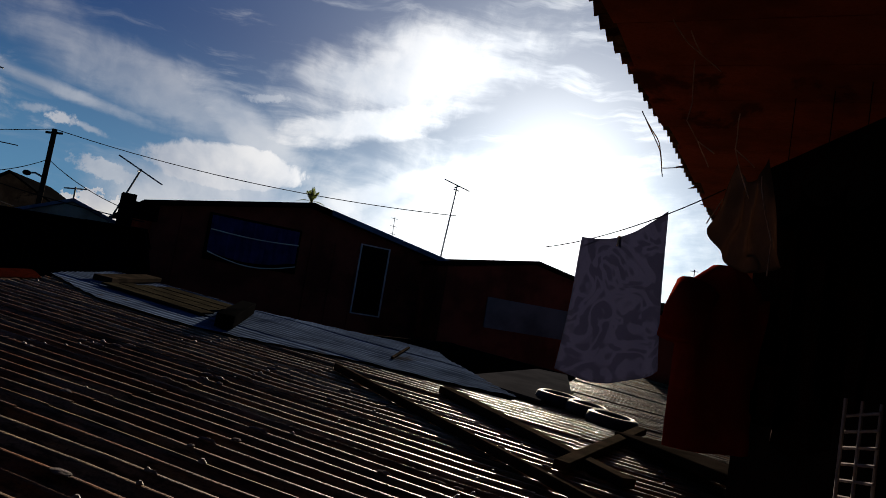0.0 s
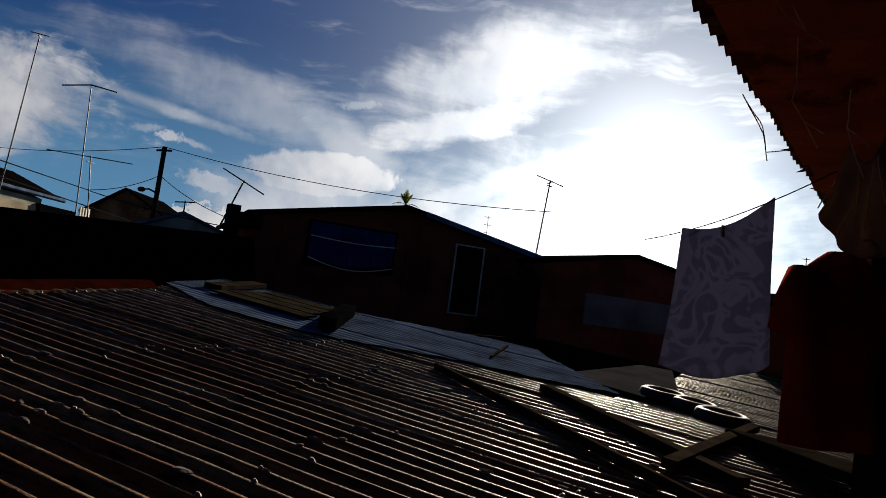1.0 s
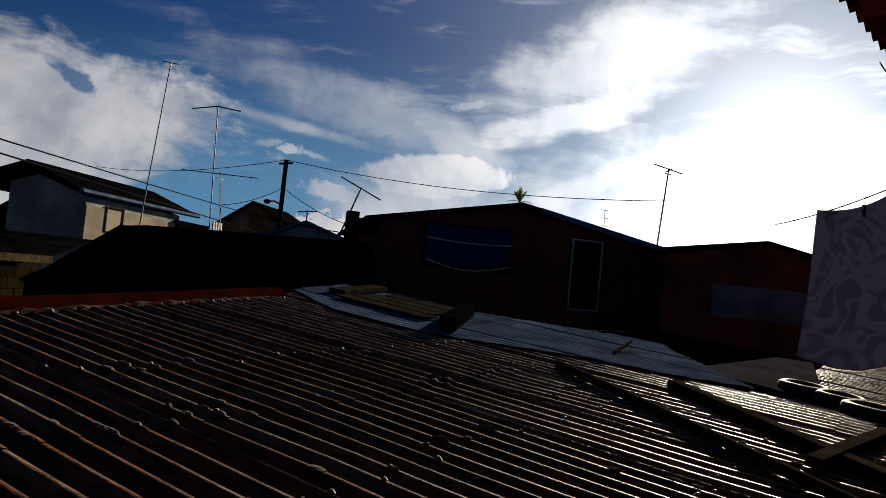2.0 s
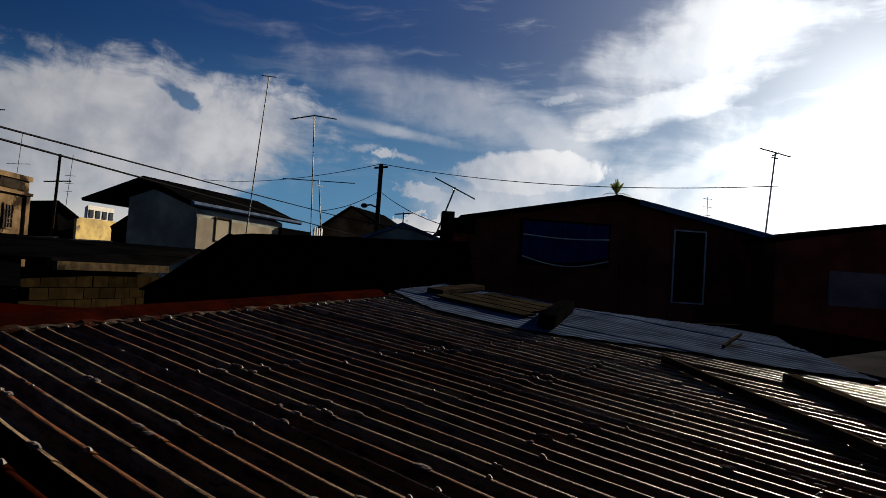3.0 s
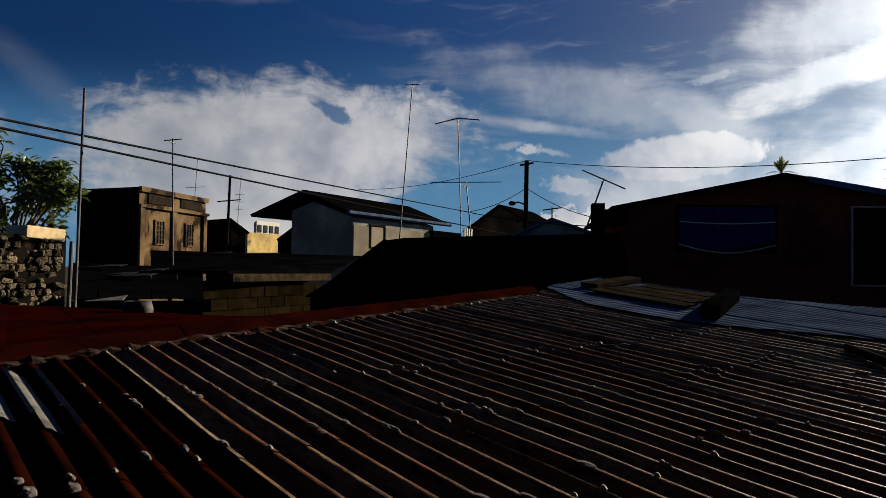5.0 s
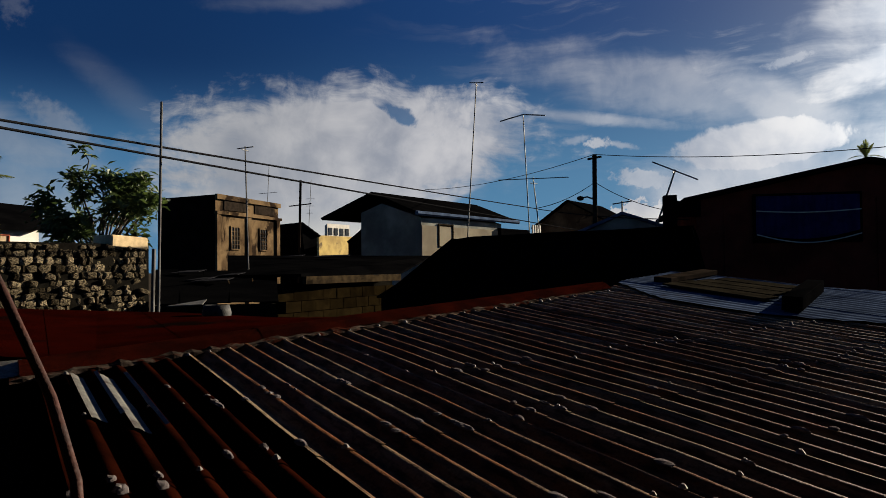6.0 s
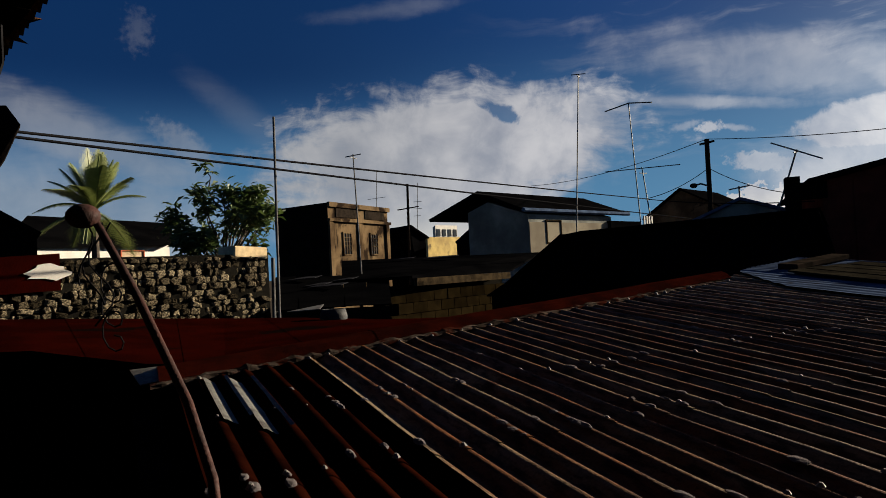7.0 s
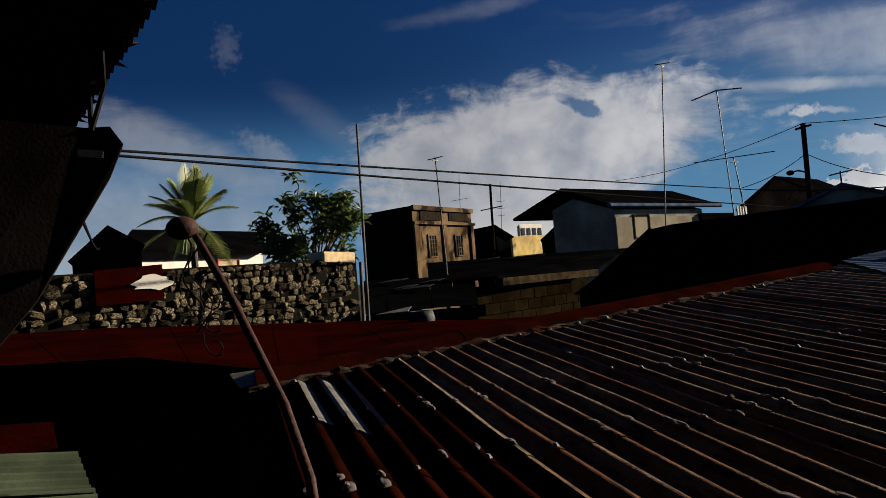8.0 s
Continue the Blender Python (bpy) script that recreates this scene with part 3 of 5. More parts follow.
hl, hr, ha = on_wall(-6.9, 4.9), on_wall(-28.8, 4.3), on_wall(-17.9, 6.9)
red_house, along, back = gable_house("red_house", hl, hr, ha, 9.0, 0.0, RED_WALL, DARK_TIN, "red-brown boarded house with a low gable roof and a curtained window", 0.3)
out = -back
x_of = lambda az: (on_wall(az, 0) - hl).xy.length
z_of = lambda az, el: on_wall(az, el).z
framed(red_house, "door", hl, along, out, x_of(-22.3), x_of(-24.4), z_of(-23.4, -0.8), z_of(-23.4, 4.4), 0.035, DARK_TIN)
curtain = framed(red_house, "window", hl, along, out, x_of(-10.9), x_of(-17.4), z_of(-14, 1.5), z_of(-14, 4.6), 0.06, DARK_TIN, DARK_TIN)
bm = bmesh.new()
n = 40
grid = []
for i in range(n + 1):
    x = x_of(-10.9) + (x_of(-17.4) - x_of(-10.9)) * i / n
    drop = 0.16 * abs(math.sin(math.pi * i / n)) - 0.07 * i / n
    p = hl + along * x + out * (0.12 + 0.03 * math.sin(i * 1.7))
    grid.append([bm.verts.new((p.x, p.y, z)) for z in (z_of(-14, 4.6), z_of(-14, 3.4) , z_of(-14, 1.95) - drop)])
for a, b in zip(grid, grid[1:]):
    for j in range(2):
        bm.faces.new((a[j], a[j + 1], b[j + 1], b[j]))
bmesh.ops.solidify(bm, geom=bm.faces[:], thickness=0.01)
part("curtain", bm, CURTAIN, curtain, "dark blue curtain with pale hem lines")
for el, dip in ((3.55, 0.05), (1.9, 0.2)):
    bm = bmesh.new()
    tube(bm, [hl + along * (x_of(-10.9) + (x_of(-17.4) - x_of(-10.9)) * i / 16) + out * 0.19 + Vector((0, 0, z_of(-14, el) - hl.z - dip * math.sin(math.pi * i / 16))) for i in range(17)], 0.014, 6)
    part("hem_cord", bm, WHITE_WALL, curtain)

# pale fascia on the right-hand slope and a stub at the left eave
bm = bmesh.new()
slab(bm, (ha.lerp(hr, 0.12) + out * 0.34, ha.lerp(hr, 1.04) + out * 0.34, ha.lerp(hr, 1.04) + out * 0.34 - Vector((0, 0, 0.14)), ha.lerp(hr, 0.12) + out * 0.34 - Vector((0, 0, 0.14))), 0.03)
part("fascia", bm, ZINC, red_house, "weathered grey fascia board")
bm = bmesh.new()
box(bm, (hl.x - 0.75, hl.y - 0.2, 0), (hl.x - 0.45, hl.y + 0.3, hl.z + 0.02))
box(bm, (hl.x - 0.5, hl.y - 0.1, hl.z - 0.5), (hl.x + 0.1, hl.y + 0.2, hl.z - 0.12))
part("stub_wall", bm, DARK_TIN, red_house)
for k in range(1, 12):
    x = (hr - hl).xy.length * k / 12
    if abs(x - x_of(-14)) < 1.2 or abs(x - x_of(-23.6)) < 0.5:
        continue
    panel(red_house, "batten", hl, along, out, x - 0.03, x + 0.03, 1.0, hl.z - 0.15, RED_WALL, 0.025, 0.003)

# wall of the house beyond it
b2l, b2r, b2a = on_wall(-29.2, 4.3, 17.0), on_wall(-46, 2.7, 17.0), on_wall(-36.0, 5.4, 17.0)
brown_house, along2, back2 = gable_house("brown_house", b2l, b2r, b2a, 7.0, 0.0, RED_WALL, DARK_TIN, "brown house with a pale patched wall and a low roof", 0.1)
x2 = lambda az: (on_wall(az, 0, 17.0) - b2l).xy.length
panel(brown_house, "patch", b2l, along2, -back2, x2(-32.6), x2(-41.5), on_wall(-36, -0.3, 17).z, on_wall(-36, 2.0, 17).z, GREY_WALL, 0.03, 0.003, "pale grey plaster patch")

# dark shaded shed in front of the far houses
shed = thing("dark_shed", spot(4, 0, 14).xy.to_3d(), "long dark shed with a sloping roof in shade", "shed")
outline = [spot(17.0, -2.5, 13), spot(15.4, -1.5, 13), spot(11.3, 1.8, 13), spot(9.5, 2.05, 13), spot(-6.6, 2.55, 13.4), spot(-7.2, 0.0, 13.4)]
deep = Vector((0.6, 4.0, -0.2))
bm = bmesh.new()
v = [bm.verts.new(p) for p in outline + [Vector((outline[-1].x, outline[-1].y, 0)), Vector((outline[0].x, outline[0].y, 0))]]
bm.faces.new(v)
made = bmesh.ops.extrude_face_region(bm, geom=bm.faces[:])
bmesh.ops.translate(bm, verts=[g for g in made["geom"] if isinstance(g, bmesh.types.BMVert)], vec=deep)
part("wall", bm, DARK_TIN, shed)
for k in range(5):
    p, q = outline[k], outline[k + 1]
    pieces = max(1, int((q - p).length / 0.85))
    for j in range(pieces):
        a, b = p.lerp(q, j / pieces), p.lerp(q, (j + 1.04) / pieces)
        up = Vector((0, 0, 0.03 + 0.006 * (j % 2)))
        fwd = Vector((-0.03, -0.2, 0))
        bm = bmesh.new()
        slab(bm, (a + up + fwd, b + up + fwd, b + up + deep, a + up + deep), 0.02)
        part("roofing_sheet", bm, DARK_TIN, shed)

# blue-grey boarded house: gable end and a long lit side
G = 30.0
gl, gc = spot(20.4, 0, G), spot(13.85, 0, G - 2)
gr = spot(7.6, 0, G + 3.5)
boarded = thing("boarded_house", ((gl + gr) / 2).xy.to_3d(), "blue-grey boarded house with a pale lit side and a tin roof", "house")
ap = spot(17.1, 5.68, G)
zt = spot(14.0, 3.75, G - 2).z
bm = bmesh.new()
gw = spot(18.5, 0, G)
pts = [Vector((gw.x, gw.y, 0)), Vector((gw.x, gw.y, spot(18.5, 4.1, G).z)), Vector((spot(16.9, 0, G - 0.7).x, spot(16.9, 0, G - 0.7).y, ap.z - 0.5)), Vector((gc.x, gc.y, zt)), Vector((gc.x, gc.y, 0))]
v = [bm.verts.new(p) for p in pts]
bm.faces.new(v)
made = bmesh.ops.extrude_face_region(bm, geom=bm.faces[:])
bmesh.ops.translate(bm, verts=[g for g in made["geom"] if isinstance(g, bmesh.types.BMVert)], vec=(gr - gc).xy.to_3d())
part("wall", bm, BLUE_WALL, boarded)
run = (gr - gc).xy.to_3d()
side = run.normalized()
outw = Vector((side.y, -side.x, 0))
panel(boarded, "side_wall", gc, side, outw, 0.02, run.length, 0.0, zt - 0.3, CREAM_WALL, 0.03, 0.003, "pale boarded side wall")
framed(boarded, "window", gc, side, outw, 1.2, 2.2, EYE + 0.75, zt - 0.25, 0.05, OLD_BOARD, OLD_BOARD)
# roof: two slopes with wide eaves and a tin fascia
lt, rt = spot(20.95, 3.7, G), spot(13.6, 4.15, G - 2.2)
fr = (run.length + 1.4)
for e in (lt, rt):
    bm = bmesh.new()
    slab(bm, (ap - side * 0.5, e - side * 0.5, e + side * fr, ap + side * fr), 0.12)
    part("roof", bm, DARK_TIN, boarded)
bm = bmesh.new()
tube(bm, [rt - side * 0.5 + Vector((0, 0, -0.05)), rt + side * fr + Vector((0, 0, -0.05))], 0.09, 6)
part("gutter", bm, ZINC, boarded, "pale tin gutter")
bm = bmesh.new()
far_end = gr + side * 0.2
far_end -= outw * 2.2
box(bm, (far_end.x - 0.3, far_end.y - 1.0, 0), (far_end.x + 2.6, far_end.y + 2.0, zt - 0.2), math.degrees(math.atan2(side.y, side.x)))
part("porch_wall", bm, DARK_TIN, boarded)
for k in range(4):
    panel(boarded, "baluster", gr, side, outw, 0.9 + 0.25 * k, 1.0 + 0.25 * k, EYE + 0.9, EYE + 1.8, WHITE_WALL, 0.05, 1.1)


def flat_block(name, az0, az_c, az1, far0, far_c, far1, el_top, mat_l, mat_r, label):
    """A flat-roofed block seen at its corner."""
    a, c, b = spot(az0, 0, far0), spot(az_c, 0, far_c), spot(az1, 0, far1)
    top = spot(az_c, el_top, far_c).z
    home = thing(name, ((a + b) / 2).xy.to_3d(), label, "building")
    d = a + b - c
    bm = bmesh.new()
    v = [bm.verts.new((p.x, p.y, z)) for z in (0, top) for p in (a, c, b, d)]
    for f in ((0, 1, 5, 4), (1, 2, 6, 5), (2, 3, 7, 6), (3, 0, 4, 7), (4, 5, 6, 7)):
        bm.faces.new([v[i] for i in f])
    part("wall", bm, mat_l, home)
    along = (b - c).xy.to_3d().normalized()
    return home, c, along, Vector((along.y, -along.x, 0)), (b - c).xy.length, top


conc, cc, ca, co, cw, ct = flat_block("concrete_building", 33.3, 29.36, 24.8, 33.5, 31.0, 35.6, 5.4, CONCRETE, CONCRETE, "stained concrete building with barred windows and a parapet")
ka = spot(33.3, 0, 33.5)
kl = (cc - ka).xy.to_3d().normalized()
# Near-black panel stands in for the shade on this concrete face.
panel(conc, "side_wall", ka, kl, Vector((kl.y, -kl.x, 0)), 0.0, (cc - ka).xy.length - 0.02, 0.0, ct + 0.02, BLACK_WOOD, 0.05, 0.004, "near-black panel for the shaded side wall")
panel(conc, "cornice", cc, ca, co, -0.1, cw + 0.1, ct - 0.76, ct - 0.64, CONCRETE, 0.15, 0.003)
panel(conc, "parapet", cc, ca, co, -0.05, cw + 0.05, ct - 0.15, ct + 0.05, CONCRETE, 0.12, 0.003)
for f in (0.02, 0.48, 0.97):
    panel(conc, "pilaster", cc, ca, co, cw * f - 0.15, cw * f + 0.15, 0, ct - 0.76, CONCRETE, 0.1, 0.004)
for f in (0.27, 0.72):
    framed(conc, "window", cc, ca, co, cw * f - 0.3, cw * f + 0.3, ct - 2.15, ct - 1.25, 0.06, GLASS, CONCRETE, 2, 4)
for f in (0.28, 0.75):
    panel(conc, "sign_board", cc, ca, co, cw * f - 0.9, cw * f + 0.9, ct - 0.56, ct - 0.17, TIMBER, 0.04, 0.004)

yel, yc, ya, yo, yw, yt = flat_block("yellow_house", 22.0, 21.75, 19.0, 50.0, 46.0, 49.0, 2.4, YELLOW, YELLOW, "far house with a sunlit yellow wall")
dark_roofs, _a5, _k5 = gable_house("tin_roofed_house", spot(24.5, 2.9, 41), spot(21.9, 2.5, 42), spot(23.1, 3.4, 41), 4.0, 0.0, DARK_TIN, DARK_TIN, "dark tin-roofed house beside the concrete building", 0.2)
# Added filler for the dark gap between the yellow and the boarded house.
low_dark, _a7, _k7 = gable_house("tin_roofed_house", spot(19.5, 2.0, 40), spot(17.6, 2.3, 40), spot(18.4, 2.9, 40), 4.0, 0.0, DARK_TIN, DARK_TIN, "low near-black house added to fill the gap beside the boarded house", 0.1)
wht, wc_, wa, wo, ww, wt = flat_block("white_tower_block", 21.3, 21.1, 19.4, 76.0, 72.0, 75.0, 3.3, WHITE_WALL, WHITE_WALL, "far white block with dark window openings")
for r in range(2):
    for k in range(4):
        panel(wht, "window", wc_, wa, wo, ww * (k + 0.2) / 4, ww * (k + 0.8) / 4, wt - 1.1 - 1.6 * r, wt - 0.4 - 1.6 * r, GLASS, 0.05, 0.003)

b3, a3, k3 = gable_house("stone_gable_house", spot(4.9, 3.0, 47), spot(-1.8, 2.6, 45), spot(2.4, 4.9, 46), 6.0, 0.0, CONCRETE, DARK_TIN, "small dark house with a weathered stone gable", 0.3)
tent, a4, k4 = gable_house("blue_tin_roof_house", spot(1.5, 2.6, 26), spot(-5.6, 2.5, 26), spot(-1.6, 3.9, 26), 4.0, 0.0, BLUE_WALL, ZINC, "low house with a faded blue tin roof", 0.2)

# white-walled house behind the stone wall
wh = thing("white_house", spot(45, 0, 22).xy.to_3d(), "white house with a low dark roof behind the stone wall", "house")
wl, wr = spot(50.6, 0, 21), spot(41.0, 0, 24.6)
bm = bmesh.new()
slab(bm, ((wl.x, wl.y, 0), (wr.x, wr.y, 0), (wr.x, wr.y, EYE + 1.2), (wl.x, wl.y, EYE + 1.2)), 0.2)
part("wall", bm, WHITE_WALL, wh)
bm = bmesh.new()
slab(bm, (spot(51.5, 3.2, 20.6), spot(40.5, 3.0, 24.2), spot(41.2, 4.3, 28), spot(50, 5.0, 25)), 0.15)
part("roof", bm, DARK_TIN, wh)
wal = (wr - wl).xy.to_3d().normalized()
wout = Vector((wal.y, -wal.x, 0))
framed(wh, "door", wl, wal, wout, (wr - wl).length * 0.62, (wr - wl).length * 0.78, EYE, EYE + 0.95, 0.04, PALE_WOOD, EAVE)
dark_house, a6, k6 = gable_house("dark_tin_house", spot(54.0, 3.2, 16), spot(49.5, 4.0, 16), spot(51.6, 5.35, 16), 4.0, 0.0, DARK_TIN, DARK_TIN, "dark tin house behind the stone wall", 0.1)

# roofs of the middle ground
low_house = thing("low_house", spot(21, 0, 17).xy.to_3d(), "low block house with a dark tin roof", "house")
bm = bmesh.new()
slab(bm, (spot(28.5, -0.6, 13.6), spot(23.1, -0.55, 13.1), spot(15.4, -0.45, 16.1), spot(13.0, 0.75, 21), spot(28.5, 0.9, 20)), 0.05)
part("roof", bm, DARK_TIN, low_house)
bm = bmesh.new()
slab(bm, (spot(23.0, -0.75, 13.12), spot(15.7, -0.65, 16.0), spot(15.7, -1.15, 16.0), spot(23.0, -1.35, 13.12)), 0.08)
part("fascia", bm, OLD_BOARD, low_house, "weathered pale fascia board")
b0, b1 = spot(25.2, 0, 12.9), spot(15.5, 0, 16.1)
bm = bmesh.new()
slab(bm, ((b0.x - 0.2, b0.y + 0.05, 0), (b1.x - 0.2, b1.y + 0.05, 0), (b1.x - 0.2, b1.y + 0.05, EYE - 0.3), (b0.x - 0.2, b0.y + 0.05, EYE - 0.3)), 0.1)
# Black gap under the fascia: the shade is in the wall colour.
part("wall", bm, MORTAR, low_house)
bal = (b1 - b0).xy.to_3d().normalized()
bout = Vector((bal.y, -bal.x, 0))
rnd = random.Random(2)
for r in range(4):
    for k in range(9):
        x0 = k * 0.41 + (0.2 if r % 2 else 0.0)
        panel(low_house, "concrete_block", b0, bal, bout, x0, x0 + 0.395, EYE - 0.4 - 0.2 * (r + 1), EYE - 0.4 - 0.2 * r - 0.012, BLOCK, 0.1, rnd.uniform(0.0, 0.012))
blue_roof = thing("tin_lean_to", spot(29, 0, 13).xy.to_3d(), "patched grey tin lean-to roof", "roof")
for k in range(5):
    z = 33.6 - k * 1.75
    bm = bmesh.new()
    slab(bm, (spot(z, -2.6 + 0.04 * (k % 2), 10.5), spot(z - 1.8, -2.6 + 0.04 * (k % 2), 10.5), spot(z - 1.6, -0.1 - 0.06 * k, 14.5), spot(z + 0.1, -0.1 - 0.06 * k, 14.5)), 0.012)
    part("roofing_sheet", bm, DARK_TIN, blue_roof)
bm = bmesh.new()
slab(bm, (spot(33.6, -2.75, 10.6), spot(25.0, -2.75, 10.6), Vector((*spot(25.0, 0, 10.6).xy, 0)), Vector((*spot(33.6, 0, 10.6).xy, 0))), 0.1)
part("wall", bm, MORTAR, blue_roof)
bm = bmesh.new()
slab(bm, (spot(32.8, -2.75, 9.9), spot(30.3, -2.7, 9.9), spot(30.0, -2.35, 10.4), spot(31.6, -2.75, 10.4)), 0.01)
tagged(part("torn_tin_sheet", bm, BRIGHT_TIN), "torn bright scrap of tin on the lean-to", "tin sheet")

# end house seen between the washing
end_house = thing("end_house", spot(-50, 0, 15).xy.to_3d(), "dark red end house beyond the washing", "house")
bm = bmesh.new()
e0, e1 = spot(-45.0, 0, 15.5), spot(-60.0, 0, 15.0)
slab(bm, ((e0.x, e0.y, 0), (e1.x, e1.y, 0), (e1.x, e1.y, EYE + 0.75), (e0.x, e0.y, EYE + 0.75)), 0.2)
part("wall", bm, RED_WALL, end_house)
bm = bmesh.new()
slab(bm, (e0 + Vector((-0.3, -0.3, 0.8)), e1 + Vector((0.3, -0.3, 0.8)), e1 + Vector((2.0, 3.0, 1.2)), e0 + Vector((2.0, 3.0, 1.2))), 0.08)
part("roof", bm, DARK_TIN, end_house)

# ---- own house: eaves over the balcony and the wall behind ----
EAVE_Z = 5.8


def eave_run(name, start, end, back, mat, label, boards, ragged):
    """An eave: boards side by side under a corrugated edge, from start to end, running back from the drip line."""
    start, end, back = Vector(start), Vector(end), Vector(back)
    way = (end - start).normalized()
    long = (end - start).length
    home = thing(name, (start + end) / 2, label, "eave")
    rnd = random.Random(len(name))
    for k in range(boards):
        a = start + way * (long * k / boards)
        b = start + way * (long * (k + 0.985) / boards)
        j0 = rnd.uniform(-ragged, ragged)
        bm = bmesh.new()
        slab(bm, (a + back * 0.0 - back.normalized() * j0, b - back.normalized() * (j0 + rnd.uniform(-0.02, 0.02)), b + back, a + back), 0.02)
        part("board", bm, mat, home)
    bm = bmesh.new()
    waves = int(long / 0.12)
    grid = []
    for i in range(waves * 4 + 1):
        p = start + way * (long * i / (waves * 4))
        w = 0.02 + 0.018 * math.cos(i * math.pi / 2)
        hang = 0.06 + 0.03 * noise.noise(p * 2.0) + (0.05 if rnd.random() < 0.04 else 0)
        grid.append([bm.verts.new(p - back.normalized() * hang + Vector((0, 0, w))), bm.verts.new(p + back + Vector((0, 0, w + 0.25)))])
    for a, b in zip(grid, grid[1:]):
        bm.faces.new((a[0], b[0], b[1], a[1]))
    part("roofing_sheet", bm, RUST, home, smooth=True)
    return home


R0, R1 = Vector((-0.05, 0.89, EAVE_Z)), Vector((9.05, 7.17, EAVE_Z))
RB = Vector((0.567, -0.823, 0)) * 1.9
eave_run("house_eave", R0, R1, RB, EAVE, "brown boarded eave with a ragged corrugated edge", 26, 0.03)
L0, L1 = Vector((-0.05, 0.81, EAVE_Z)), Vector((-9.04, 5.85, EAVE_Z))
LB = Vector((-0.495, -0.869, 0)) * 1.9
# Eave boards again, near-black here in place of shade.
eave_run("side_eave", L0, L1, LB, BLACK_WOOD, "boarded eave of the side wing, near-black for its shade", 24, 0.03)
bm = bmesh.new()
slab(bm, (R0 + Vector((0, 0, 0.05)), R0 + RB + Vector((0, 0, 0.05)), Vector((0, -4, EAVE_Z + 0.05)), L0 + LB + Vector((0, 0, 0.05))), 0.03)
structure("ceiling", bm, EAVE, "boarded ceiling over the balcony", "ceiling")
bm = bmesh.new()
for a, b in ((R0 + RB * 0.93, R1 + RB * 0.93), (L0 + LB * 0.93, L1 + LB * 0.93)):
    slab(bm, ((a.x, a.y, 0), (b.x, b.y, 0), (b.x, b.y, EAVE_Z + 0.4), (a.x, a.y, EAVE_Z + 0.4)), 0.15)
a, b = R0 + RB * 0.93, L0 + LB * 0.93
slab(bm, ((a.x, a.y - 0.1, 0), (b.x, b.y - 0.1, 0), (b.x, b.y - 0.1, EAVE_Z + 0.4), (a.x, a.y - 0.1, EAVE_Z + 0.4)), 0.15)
# Backlit wall: its darkness is put into the board colour.
structure("wall_own_house", bm, BLACK_WOOD, "boarded wall of the house behind the balcony, shade in its colour", "wall")

# ---- stone wall ----
STONE_A, STONE_B = spot(34.0, 0, 10.9), spot(60.0, 0, 8.75)


def on_stone(az, el, proud=0.0):
    """The place where a bearing meets the face of the stone wall, or stands proud of it."""
    way = spot(az, 0, 1.0) - Vector((0, 0, EYE))
    run = STONE_B - STONE_A
    far = (STONE_A.x * run.y - STONE_A.y * run.x) / (way.x * run.y - way.y * run.x)
    return spot(az, el, far - proud)


def stone_wall():
    a, b = STONE_A, STONE_B
    along = (b - a).xy.to_3d().normalized()
    out = Vector((-along.y, along.x, 0))
    if out.dot(-a) < 0:
        out = -out
    long, top, low = (b - a).xy.length, spot(36, 1.75, 10.7).z, 3.7
    home = thing("stone_wall", ((a + b) / 2).xy.to_3d(), "old rubble stone wall with dark mortar behind the red roof", "wall")
    bm = bmesh.new()
    v = [bm.verts.new((p.x + m.x, p.y + m.y, z)) for m in (Vector(), -out * 0.35) for z in (0, top) for p in (a, b)]
    for f in ((0, 1, 3, 2), (4, 6, 7, 5), (0, 4, 5, 1), (2, 3, 7, 6), (0, 2, 6, 4), (1, 5, 7, 3)):
        bm.faces.new([v[i] for i in f])
    part("core", bm, MORTAR, home)
    rnd = random.Random(8)
    shapes = []
    for k in range(14):
        bm = bmesh.new()
        bmesh.ops.create_cube(bm, size=1.6)
        bmesh.ops.bevel(bm, geom=bm.edges[:], offset=0.28, segments=1, affect="EDGES")
        for vert in bm.verts:
            vert.co = Vector((vert.co.x * rnd.uniform(0.75, 1.2), vert.co.y * rnd.uniform(0.8, 1.2), vert.co.z * rnd.uniform(0.75, 1.2)))
        mesh = bpy.data.meshes.new("stone")
        bm.to_mesh(mesh)
        bm.free()
        mesh.materials.append(STONE)
        shapes.append(mesh)
    z = low
    while z < top - 0.03:
        h = rnd.uniform(0.045, 0.09)
        x = rnd.uniform(0, 0.1)
        while x < long:
            w = rnd.uniform(0.04, 0.16)
            if rnd.random() < 0.86:
                st = new("stone", shapes[rnd.randrange(14)])
                st.parent = home
                st.location = a + along * (x + w / 2) + Vector((0, 0, z + h / 2 - a.z)) - home.location + out * rnd.uniform(-0.035, 0.015)
                st.scale = (w * 0.66, 0.045, h * 0.7)
                st.rotation_euler = (0, rnd.uniform(-0.35, 0.35), math.atan2(along.y, along.x))
            x += w + 0.02
        z += h + 0.01
    bm = bmesh.new()
    p, q = on_stone(34.0, 0, 0.06), on_stone(36.4, 0, 0.06)
    slab(bm, ((p.x, p.y, top + 0.09), (q.x, q.y, top + 0.12), (q.x - out.x * 0.4, q.y - out.y * 0.4, top + 0.12), (p.x - out.x * 0.4, p.y - out.y * 0.4, top + 0.09)), 0.16)
    bmesh.ops.bevel(bm, geom=bm.edges[:], offset=0.012, segments=2, affect="EDGES")
    cap = tagged(part("coping_block", bm, COPING), "pale block lying on the end of the stone wall", "block")
    return home


